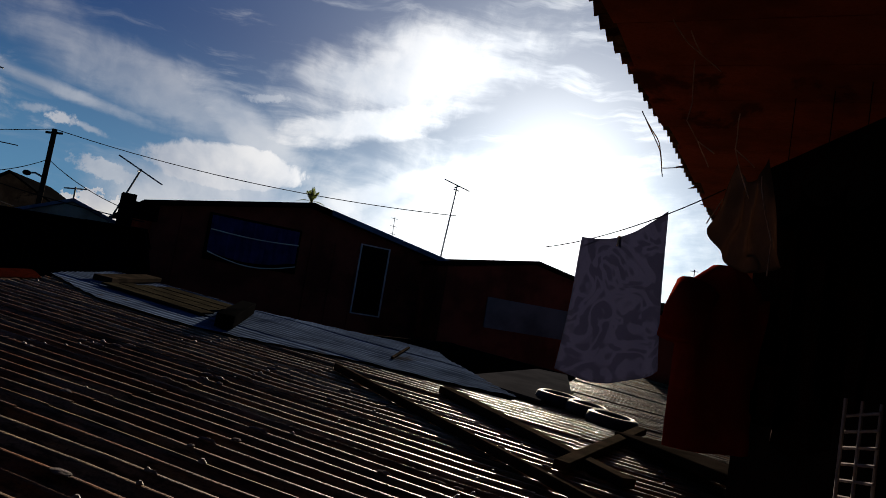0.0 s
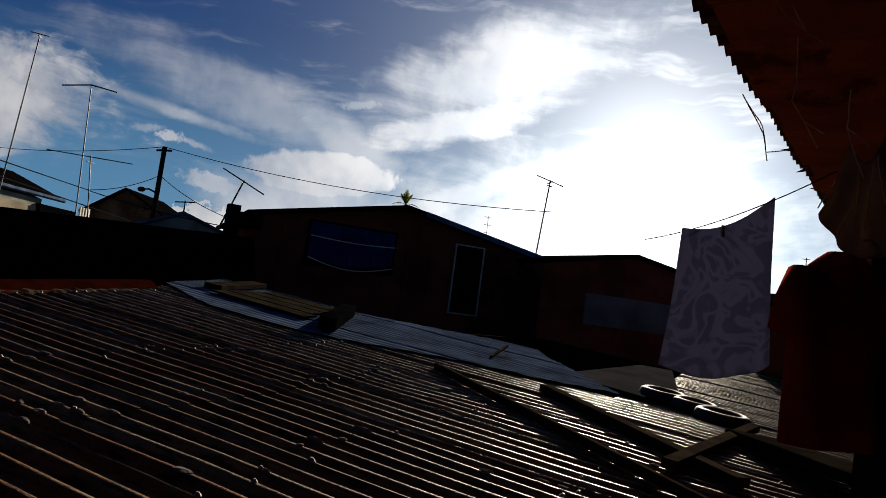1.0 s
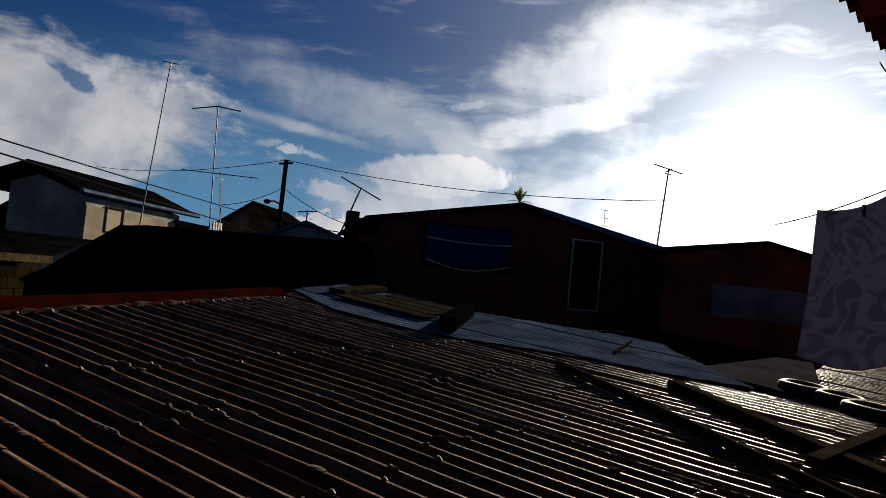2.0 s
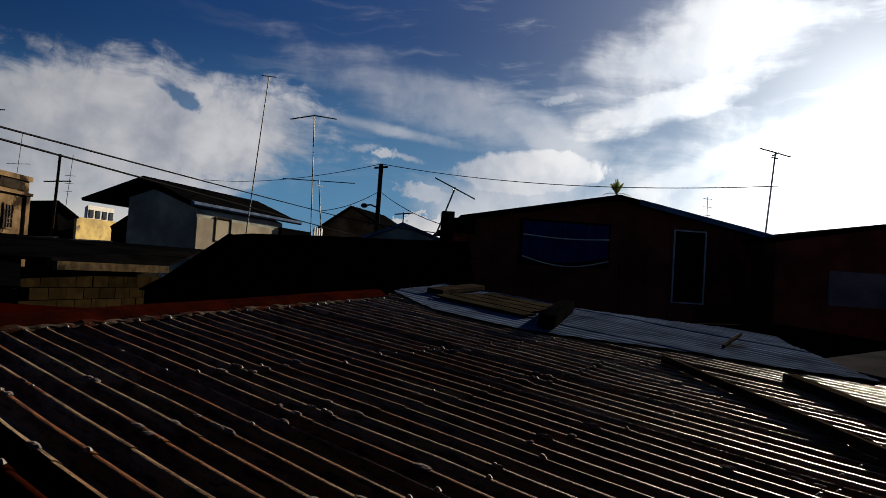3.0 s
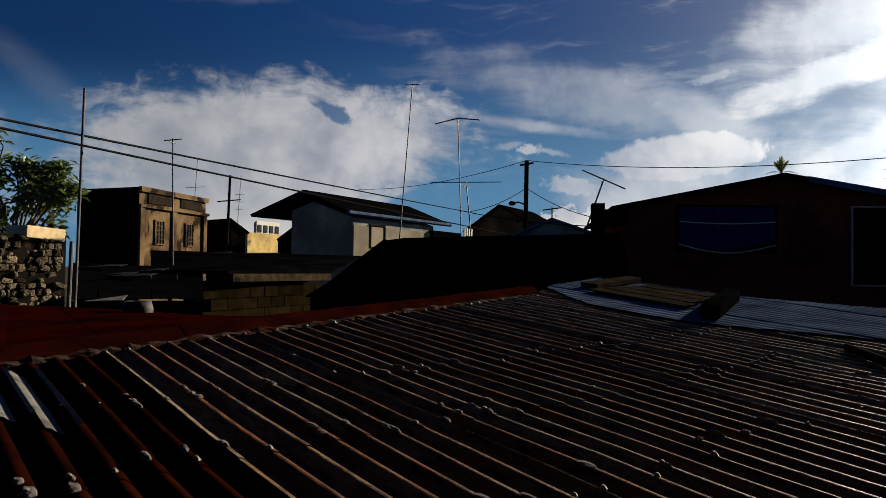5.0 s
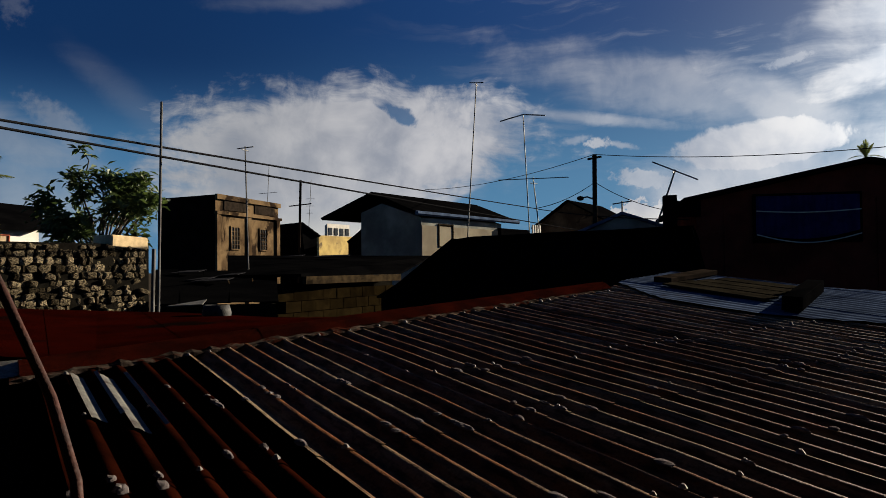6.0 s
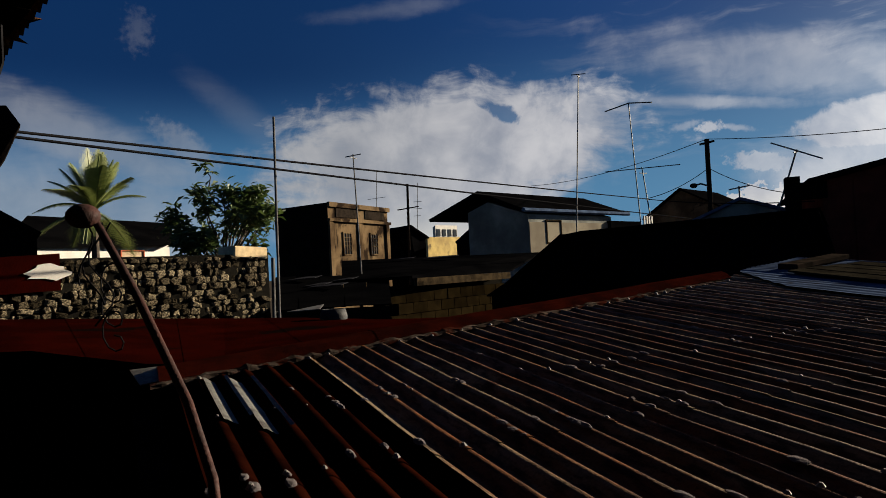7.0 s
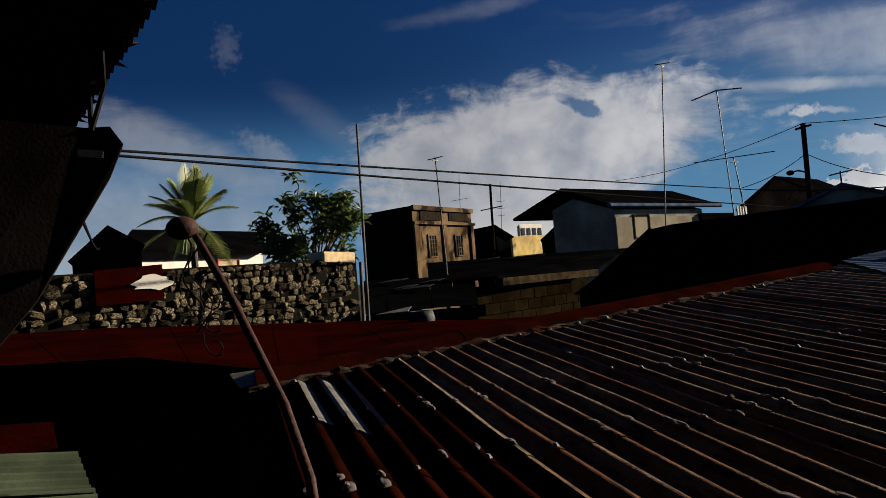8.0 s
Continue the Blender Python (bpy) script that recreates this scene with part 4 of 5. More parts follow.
# ---- masts, posts and cables ----
def mast(name, foot, top, r, label, arms=(), mat=None, group="roof aerials", stands=False):
    """An aerial: a thin mast with its cross arms (height fraction, half length, bearing degrees, tilt)."""
    foot, top = Vector(foot), Vector(top)
    seat = foot.z
    if not stands:
        foot = top + (foot - top) * (top.z / (top.z - foot.z))
    arms = [(1 - (1 - f) * (top.z - seat) / (top.z - foot.z), *rest) for f, *rest in arms]
    home = thing(name, foot, label, "aerial", group)
    bm = bmesh.new()
    tube(bm, (foot, (foot + top) / 2, top), r, 8, r * 0.75)
    part("mast", bm, mat or STEEL, home)
    for f, half, turn, tilt in arms:
        c = foot.lerp(top, f)
        way = Vector((math.cos(radians(turn)) * math.cos(radians(tilt)), math.sin(radians(turn)) * math.cos(radians(tilt)), math.sin(radians(tilt))))
        bm = bmesh.new()
        tube(bm, (c - way * half, c + way * half), r * 0.6, 6)
        part("arm", bm, mat or STEEL, home)
    return home


def cable(a, b, drop, r, label="black cable slung between the roofs"):
    bm = bmesh.new()
    tube(bm, sag(a, b, drop, 24), r, 6)
    return tagged(part("cable", bm, WIRE), label, "cable", "overhead cables")


stone_wall()
mast("tall_aerial", spot(10.3, 1.0, 26), spot(9.4, 14.0, 26), 0.026, "tall thin aerial mast on a roof", ((0.998, 0.25, 10, 0), (0.985, 0.12, 80, 0)))
mast("wide_aerial", spot(5.4, 2.0, 26), spot(5.8, 11.5, 26), 0.024, "aerial mast with long bent arms", ((1.0, 0.02, 0, 0),))
t = spot(5.8, 11.5, 26)
for dx, dz in ((-0.82, -0.2), (0.78, -0.07)):
    bm = bmesh.new()
    tube(bm, (t, t + Vector((dx, 0, dz))), 0.022, 6)
    part("arm", bm, STEEL, bpy.data.objects["wide_aerial"], "bright bent arm")
mast("low_aerial", spot(4.6, 2.0, 25), spot(5.1, 6.7, 25), 0.025, "low aerial with a long level arm", ((0.98, 1.2, 5, 1), (0.9, 0.2, 60, 0)))
mast("thin_aerial", spot(27.0, -0.5, 14.7), spot(27.2, 9.05, 14.7), 0.017, "thin grey aerial mast on a low roof", ((0.99, 0.16, 20, 8), (0.97, 0.1, 80, 0)), stands=True)
mast("tilted_aerial", spot(-4.1, 2.8, 20), spot(-5.5, 6.9, 20), 0.03, "leaning aerial with crossed arms", ((0.98, 0.62, 0, -24), (0.96, 0.2, 70, 10)))
mast("house_aerial", spot(-28.45, 4.0, 22), spot(-28.88, 10.3, 22), 0.028, "aerial mast behind the red house", ((0.99, 0.6, 20, -4), (0.97, 0.25, 80, 0), (0.93, 0.12, 20, 0)))
mast("small_aerial", spot(-24.5, 4.6, 40), spot(-24.45, 7.0, 40), 0.02, "small far aerial with three short arms", ((0.95, 0.25, 10, 0), (0.7, 0.25, 10, 0), (0.45, 0.2, 10, 0)))
mast("cross_aerial", spot(25.6, 4.5, 40), spot(25.45, 7.65, 40), 0.02, "small far aerial with one arm", ((0.35, 0.5, 10, 4),))
mast("roof_aerial", spot(22.5, 3.0, 42), spot(22.3, 6.65, 42), 0.02, "small far aerial beside a post", ((0.6, 0.25, 10, 0), (0.45, 0.25, 10, 0), (0.3, 0.2, 10, 0)))
mast("stub_aerial", spot(-1.6, 2.5, 28), spot(-1.6, 4.7, 28), 0.04, "short mast with a bent arm", ((0.95, 0.35, 5, 8),))
mast("end_aerial", spot(-47.7, 4.0, 40), spot(-47.6, 6.4, 40), 0.03, "small aerial beyond the washing", ((0.95, 0.5, 20, 5),))
mast("guy_pole", spot(33.35, -3.3, 9.2), spot(33.1, 12.0, 9.2), 0.02, "slim grey pole standing beside the stone wall", ())
mast("guy_pole", spot(33.75, -3.3, 9.3), spot(33.65, 1.4, 9.3), 0.03, "short stake beside the slim pole", ())


def utility_post(name, foot, top, r, label, arms):
    foot, top = Vector(foot), Vector(top)
    home = thing(name, foot, label, "post")
    bm = bmesh.new()
    tube(bm, (foot, foot.lerp(top, 0.5), top), r, 10, r * 0.85)
    part("pole", bm, TIMBER, home)
    for f, half, dz in arms:
        c = foot.lerp(top, f)
        bm = bmesh.new()
        tube(bm, (c + Vector((-half, 0, -dz)), c + Vector((half, 0, dz))), r * 0.4, 6)
        part("crossarm", bm, TIMBER, home)
    return home, top


post, pt = utility_post("utility_post", Vector((*spot(0.5, 0, 27).xy, 0)), spot(0.4, 8.3, 27), 0.095, "dark wooden utility post with a street lamp", ((0.985, 0.25, 0.04),))
lamp_at = spot(1.5, 5.0, 26.8)
bm = bmesh.new()
tube(bm, (spot(0.45, 4.9, 27), spot(1.0, 5.1, 26.9), lamp_at), 0.03, 6)
part("lamp_arm", bm, STEEL, post)
bm = bmesh.new()
bmesh.ops.create_uvsphere(bm, u_segments=10, v_segments=6, radius=0.11, matrix=Matrix.Translation(lamp_at) @ Matrix.Diagonal((1.2, 1, 0.8, 1)))
part("lamp_head", bm, WIRE, post)
post2, pt2 = utility_post("utility_post", Vector((*spot(23.4, 0, 38).xy, 0)), spot(23.1, 6.6, 38), 0.075, "dark far utility post with a crossarm", ((0.86, 0.6, 0.05),))

cable(spot(13.5, 5.9, 40), pt, 0.3, 0.012)
cable(pt, spot(-29.3, 7.9, 22), 0.35, 0.012)
cable(spot(56.0, 11.0, 7), spot(4.9, 4.3, 25.5), 0.02, 0.015, "thick black service cable")
cable(spot(56.0, 10.75, 7), spot(1.8, 2.6, 25.5), 0.02, 0.015, "thick black service cable")
cable(spot(5.0, 4.3, 25.5), spot(0.4, 6.2, 27), 0.15, 0.012)
cable(spot(0.4, 6.2, 27), spot(-6.5, 3.6, 20), 0.2, 0.012)
cable(spot(5.0, 4.3, 25.5), spot(-6.5, 3.2, 20), 0.1, 0.014)

# ---- trees ----
def leaf_tree(name, foot, top_z, centre, size, leaves, label, seed, leaf=0.16):
    rnd = random.Random(seed)
    foot, centre = Vector(foot), Vector(centre)
    home = thing(name, foot, label, "tree")
    bm = bmesh.new()
    fork = Vector((centre.x, centre.y, centre.z - size.z * 1.9))
    tube(bm, (foot, foot.lerp(fork, 0.5) + Vector((0.05, 0.03, 0)), fork), 0.11, 8, 0.07)
    tips = []
    for k in range(34):
        a, b = rnd.uniform(0, 6.28), rnd.uniform(-0.75, 1.0)
        tip = centre + Vector((math.cos(a) * size.x * math.sqrt(max(0.05, 1 - b * b)), math.sin(a) * size.y * math.sqrt(max(0.05, 1 - b * b)), b * size.z)) * rnd.uniform(0.7, 1.0)
        mid = fork.lerp(tip, 0.5) + Vector((rnd.uniform(-0.1, 0.1), rnd.uniform(-0.1, 0.1), 0.1))
        tube(bm, (fork, mid, tip), 0.022, 5, 0.006)
        tips += [tip, tip, mid.lerp(tip, 0.7)]
    part("trunk", bm, BARK, home)
    bm = bmesh.new()
    for k in range(leaves):
        c = tips[rnd.randrange(len(tips))] + Vector([rnd.gauss(0, 1) for _ in range(3)]) * size.z * 0.12
        m = Matrix.Translation(c) @ Euler((rnd.uniform(-0.9, 0.9), rnd.uniform(-0.9, 0.9), rnd.uniform(0, 6.28))).to_matrix().to_4x4()
        h = leaf * rnd.uniform(0.6, 1.2)
        v = [bm.verts.new(m @ Vector(p)) for p in ((0, 0, 0), (h * 0.22, h * 0.45, h * 0.06), (0, h, -h * 0.12), (-h * 0.22, h * 0.45, h * 0.06))]
        bm.faces.new((v[0], v[1], v[2]))
        bm.faces.new((v[0], v[2], v[3]))
    part("crown", bm, LEAF, home)
    return home


leaf_tree("shrub_tree", Vector((*spot(38, 0, 12).xy, 0)), 0, spot(37.3, 4.3, 12), Vector((0.95, 0.8, 0.56)), 3000, "leafy green tree rising above the stone wall", 3, 0.15)


tree = bpy.data.objects["shrub_tree"]
bm = bmesh.new()
tube(bm, (spot(37.6, 5.5, 12), spot(38.1, 6.6, 12), spot(37.9, 7.6, 12), spot(38.4, 8.4, 12)), 0.014, 6, 0.006)
for az in (36.5, 35.6, 34.8, 34.2):
    tube(bm, (spot(az + 0.4, 4.6, 12), spot(az + 0.1, 6.0, 12), spot(az - 0.1, 6.5, 12), spot(az + 0.15, 7.1 - (36.5 - az) * 0.2, 12)), 0.012, 5, 0.004)
part("twig", bm, BARK, tree)
bm = bmesh.new()
rnd = random.Random(9)
for cx, cy in ((38.6, 8.4), (37.9, 8.0), (38.2, 8.7)):
    for k in range(9):
        c = spot(cx, cy, 12)
        m = Matrix.Translation(c) @ Euler((rnd.uniform(-0.6, 0.6), rnd.uniform(-0.6, 0.6), k * 0.7)).to_matrix().to_4x4()
        h = 0.16
        v = [bm.verts.new(m @ Vector(q)) for q in ((0, 0, 0), (h * 0.2, h * 0.5, 0.01), (0, h, -0.02), (-h * 0.2, h * 0.5, 0.01))]
        bm.faces.new(v)
part("sprig", bm, LEAF, tree)


def palm(name, foot, head, fronds, long, label, seed):
    rnd = random.Random(seed)
    foot, head = Vector(foot), Vector(head)
    home = thing(name, foot, label, "palm tree")
    bm = bmesh.new()
    tube(bm, (foot, foot.lerp(head, 0.5), head), long * 0.07, 10, long * 0.05)
    part("trunk", bm, BARK, home)
    for k in range(fronds):
        a = 2 * math.pi * k / fronds + rnd.uniform(-0.2, 0.2)
        rise = rnd.choice((-0.1, 0.45, 0.8, 1.05, 1.2, 1.4)) + rnd.uniform(-0.15, 0.15)
        side = Vector((math.cos(a), math.sin(a), 0))
        bm = bmesh.new()
        spine = []
        for i in range(11):
            f = i / 10
            spine.append(head + (side * math.cos(rise) + Vector((0, 0, math.sin(rise)))) * long * f - Vector((0, 0, long * 0.55 * f * f * math.cos(rise))))
        tube(bm, spine, long * 0.014, 5, long * 0.004)
        for i in range(1, 64):
            f = i / 64
            p = spine[int(f * 10)].lerp(spine[min(10, int(f * 10) + 1)], f * 10 % 1)
            way = (spine[min(10, int(f * 10) + 1)] - spine[int(f * 10)]).normalized()
            across = way.cross(Vector((0, 0, 1)))
            across = across.normalized() if across.length > 0.05 else Vector((side.y, -side.x, 0))
            w = long * 0.3 * math.sin(math.pi * min(0.97, 0.12 + f * 0.85)) * rnd.uniform(0.8, 1.1)
            for sgn in (-1, 1):
                tip = p + (across * sgn * 0.75 + way * 0.6 - Vector((0, 0, 0.18))) * w
                v = [bm.verts.new(q) for q in (p - way * long * 0.007, p + way * long * 0.011, tip)]
                bm.faces.new(v)
        part("frond", bm, FROND, home)
    return home


palm("palm_tree", Vector((*spot(45.8, 0, 17).xy, 0)), spot(45.9, 5.3, 17), 30, 1.4, "palm tree with upright green fronds", 5)
palm("far_palm_tree", Vector((*spot(-17.9, 0, 60).xy, 0)), spot(-17.9, 7.0, 60), 14, 1.3, "far palm top above the red house roof", 7)

# ---- things on the roof ----
def beam(name, a, b, w, h, mat, label):
    a, b = Vector(a), Vector(b)
    way = (b - a).normalized()
    side = way.cross(ROOF_N).normalized() * w / 2
    up = ROOF_N * h
    bm = bmesh.new()
    ends = []
    for p in (a, a.lerp(b, 0.35), a.lerp(b, 0.7), b):
        wob = ROOF_N * 0.004 * noise.noise(p * 3)
        ends.append([bm.verts.new(p + o + wob) for o in (-side, side, side + up, -side + up)])
    for e, f in zip(ends, ends[1:]):
        for i in range(4):
            bm.faces.new((e[i], e[(i + 1) % 4], f[(i + 1) % 4], f[i]))
    bm.faces.new(ends[0])
    bm.faces.new(ends[-1])
    bmesh.ops.bevel(bm, geom=bm.edges[:], offset=0.006, segments=1, affect="EDGES")
    return tagged(part(name, bm, mat), label, "beam", "bars on the roof")


beam("steel_angle", on_roof(5.51, 2.0, 0.04), on_roof(3.4, 4.7, 0.04), 0.045, 0.06, TIMBER, "long dark steel angle bar lying on the corrugated roof")
beam("timber_plank", on_roof(5.95, 2.85, 0.04), on_roof(4.45, 4.5, 0.03), 0.12, 0.06, TIMBER, "old dark timber plank lying on the roof")
beam("timber_plank", on_roof(4.3, 4.1, 0.045), on_roof(6.98, 4.5, 0.03), 0.1, 0.06, TIMBER, "dark timber laid across the lower sheets")
beam("timber_block", on_roof(5.8, 0.66, 0.07), on_roof(7.4, -0.1, 0.07), 0.17, 0.13, DARK_TIN, "dark wooden block on the grey sheets")
beam("timber_plank", on_roof(6.58, -1.5, 0.07), on_roof(8.0, -1.95, 0.07), 0.22, 0.06, TIMBER, "flat dark board on the grey sheets")
beam("thin_stick", on_roof(7.02, 1.93, 0.06), on_roof(8.4, 1.62, 0.06), 0.03, 0.03, TIMBER, "thin stick on the grey sheets")
beam("timber_ledge", spot(-45.5, -6.9, 6.6), spot(-60.0, -9.4, 4.4), 0.5, 0.07, BLACK_WOOD, "broad dark board along the edge of the lower sheets")


def tyre(where, big, label):
    bm = bmesh.new()
    prof = [(big, 0.0), (big * 1.02, 0.05), (big * 0.96, 0.1), (big * 0.8, 0.12), (big * 0.66, 0.1), (big * 0.62, 0.05), (big * 0.66, 0.0)]
    rings = []
    axis = ROOF_N.to_track_quat("Z", "Y").to_matrix()
    for k in range(28):
        a = 2 * math.pi * k / 28
        rings.append([bm.verts.new(Vector(where) + axis @ Vector((math.cos(a) * r, math.sin(a) * r, z))) for r, z in prof])
    for k in range(28):
        p, q = rings[k], rings[(k + 1) % 28]
        for i in range(len(prof)):
            j = (i + 1) % len(prof)
            bm.faces.new((p[i], q[i], q[j], p[j]))
    home = thing("tyre", where, label, "tyre", "tyres on the roof")
    part("tread", bm, RUBBER, home, smooth=True)
    return home


tyre(on_roof(7.62, 3.62, 0.0), 0.24, "old black tyre weighing down the roof sheets")
tyre(on_roof(7.42, 3.95, 0.0), 0.22, "old black tyre weighing down the roof sheets")
tyre(on_roof(7.1, 4.22, 0.0), 0.25, "old black tyre weighing down the roof sheets")

# ---- washing ----
def hung(bm, tl, tr, bl, br, nx, nz, wave, seed):
    grid = []
    for i in range(nx + 1):
        f = i / nx
        top = Vector(tl).lerp(Vector(tr), f) - Vector((0, 0, 0.09 * math.sin(math.pi * f)))
        low = Vector(bl).lerp(Vector(br), f) - Vector((0, 0, 0.10 * math.sin(math.pi * f)))
        line = []
        for j in range(nz + 1):
            g_ = j / nz
            p = top.lerp(low, g_)
            line.append(bm.verts.new(p + Vector((0.35, 0.9, 0)) * wave * (0.2 + g_) * noise.noise(Vector((f * 4, g_ * 1.2, seed)))))
        grid.append(line)
    for a, b in zip(grid, grid[1:]):
        for j in range(nz):
            bm.faces.new((a[j], a[j + 1], b[j + 1], b[j]))
    bmesh.ops.solidify(bm, geom=bm.faces[:], thickness=0.008)


T_ = 5.6
towel = thing("towel", spot(-42.5, 0, T_), "blue-grey patterned towel hanging from a line", "towel")
bm = bmesh.new()
hung(bm, spot(-39.08, 7.75, T_), spot(-45.2, 10.5, T_), spot(-38.55, -2.5, T_), spot(-45.9, -1.4, T_), 24, 30, 0.09, 2)
part("cloth", bm, TOWEL, towel, smooth=True)
cable(spot(-36.5, 6.6, 6.2), spot(-49.0, 12.5, 5.0), 0.06, 0.004, "thin washing line under the eave")
bm = bmesh.new()
peg = spot(-41.9, 7.9, T_)
for d in (-0.012, 0.012):
    tube(bm, (peg + Vector((d, 0, -0.05)), peg + Vector((d * 0.4, 0, 0.03))), 0.008, 6)
tagged(part("clothes_peg", bm, PALE_WOOD), "clothes peg on the washing line", "peg")

S_ = 3.3
shirt = thing("t_shirt", spot(-49.5, 0, S_), "dark red T-shirt on a hanger under the eave", "shirt")
c = spot(-49.9, 0, S_)
acr = Vector((math.cos(radians(-49.6 + 52)), math.sin(radians(-49.6 + 52)), 0))
thru = Vector((-acr.y, acr.x, 0))
bm = bmesh.new()
rings = []
for z, half, deep in ((0.40, 0.06, 0.04), (0.365, 0.12, 0.06), (0.31, 0.2, 0.08), (0.24, 0.235, 0.09), (0.1, 0.225, 0.1), (-0.1, 0.225, 0.11), (-0.28, 0.235, 0.12), (-0.36, 0.24, 0.12)):
    rings.append([bm.verts.new(Vector((c.x, c.y, EYE + z)) + acr * half * math.cos(k) + thru * (deep * math.sin(k) + 0.015 * math.sin(5 * k + z * 6))) for k in (2 * math.pi * i / 24 for i in range(24))])
for a, b in zip(rings, rings[1:]):
    for k in range(24):
        bm.faces.new((a[k], a[(k + 1) % 24], b[(k + 1) % 24], b[k]))
part("body", bm, SHIRT, shirt, smooth=True)
for sgn in (-1, 1):
    bm = bmesh.new()
    p0 = Vector((c.x, c.y, EYE + 0.28)) + acr * sgn * 0.17
    p1 = Vector((c.x, c.y, EYE + 0.06)) + acr * sgn * 0.25
    tube(bm, (p0, p0.lerp(p1, 0.5) + acr * sgn * 0.015, p1), 0.09, 14, 0.085)
    part("sleeve", bm, SHIRT, shirt, smooth=True)
bm = bmesh.new()
hook = Vector((c.x, c.y, EYE + 0.4))
tube(bm, [hook, hook + Vector((0, 0, 0.05))] + [hook + Vector((0, 0, 0.08)) + acr * 0.025 * math.cos(k) + Vector((0, 0, 0.03 * math.sin(k))) for k in (-1.2, -0.4, 0.5, 1.5, 2.6)], 0.004, 6)
tagged(part("hanger_hook", bm, STEEL, shirt), "wire hanger hook")

# ---- pipe with a cap by the side wing ----
pipe = thing("bent_pipe", Vector((*spot(37.4, 0, 2.35).xy, 0.0)), "leaning rusty pipe with a round cap and loose wires", "pipe")
bm = bmesh.new()
tube(bm, (Vector((*spot(37.4, 0, 2.35).xy, 0.0)), spot(38.2, -22, 2.4), spot(38.7, -14.4, 2.55), spot(40.2, -8.8, 2.75), spot(43.4, -0.7, 3.15), spot(45.7, 4.3, 3.55)), 0.018, 10)
part("tube", bm, PIPE, pipe, smooth=True)
bm = bmesh.new()
kp = spot(46.6, 4.9, 3.55)
bmesh.ops.create_uvsphere(bm, u_segments=16, v_segments=10, radius=0.072, matrix=Matrix.Translation(kp) @ Matrix.Diagonal((1, 1, 0.75, 1)))
part("cap", bm, PIPE, pipe, smooth=True)

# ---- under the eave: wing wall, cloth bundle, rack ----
# Wing wall added to close the dark end under the eave, shade in its colour.
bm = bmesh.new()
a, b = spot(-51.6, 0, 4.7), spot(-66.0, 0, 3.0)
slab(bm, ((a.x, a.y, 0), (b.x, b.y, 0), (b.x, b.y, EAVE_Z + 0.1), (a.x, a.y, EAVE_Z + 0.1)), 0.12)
structure("wall_wing", bm, BLACK_WOOD, "wing wall added under the eave, near-black for its shade", "wall")
bundle = thing("hung_cloth", spot(-50.4, 0, 3.0), "pale creased cloth hung under the eave", "cloth")
bm = bmesh.new()
hung(bm, spot(-49.7, 14.6, 3.1), spot(-51.7, 15.0, 2.9), spot(-48.3, 9.6, 3.1), spot(-53.2, 7.6, 2.9), 24, 24, 0.2, 5)
part("cloth", bm, CLOTH, bundle, smooth=True)
for az, el0, el1, d_ in ((-53.0, 12.0, -2.0, 3.4), (-55.5, 13.0, -4.0, 3.3), (-57.8, 13.0, -1.0, 3.2)):
    g_ = thing("hung_garment", spot(az, el0, d_), "dark garment hanging under the eave", "garment", "garments under the eave")
    bm = bmesh.new()
    hung(bm, spot(az + 1.6, el0, d_), spot(az - 1.6, el0 + 0.5, d_), spot(az + 1.5, el1, d_), spot(az - 1.7, el1 - 0.5, d_), 12, 14, 0.12, az)
    part("cloth", bm, SHIRT_DARK, g_, smooth=True)
    bm = bmesh.new()
    top = spot(az, el0, d_)
    tube(bm, (top, Vector((top.x, top.y, EAVE_Z))), 0.002, 6)
    part("cord", bm, WIRE, g_)
rack = thing("wire_rack", spot(-59.2, -7.5, 3.2), "white wire rack beside the wall", "rack")
for k in range(6):
    bm = bmesh.new()
    tube(bm, (spot(-58.3, -2.2 - k * 1.05, 3.2), spot(-60.4, -1.6 - k * 1.15, 3.0)), 0.006, 6)
    part("wire", bm, FRAME, rack)
for az in (-58.3, -59.3, -60.4):
    bm = bmesh.new()
    tube(bm, (spot(az, -1.0, 3.1), spot(az, -9.0, 3.1)), 0.007, 6)
    part("upright", bm, FRAME, rack)
CORD = material("pale_cord", (0.5, 0.36, 0.28), (0.3, 0.2, 0.15), 0.9, 0.0, 20.0, 0.1, gloss=0.0)


def cord(points, r, label):
    """A limp cord through bearings (degrees left, degrees up, metres)."""
    bm = bmesh.new()
    knots = [spot(*p) for p in points]
    path = []
    for a, b in zip(knots, knots[1:]):
        path += [a.lerp(b, i / 5) + Vector((noise.noise(a.lerp(b, i / 5) * 9), noise.noise(a.lerp(b, i / 5) * 9 + Vector((7, 0, 0))), 0)) * 0.008 for i in range(5)]
    tube(bm, path + [knots[-1]], r, 5)
    tagged(part("loose_cord", bm, CORD), label, "cord", "cords under the eave")


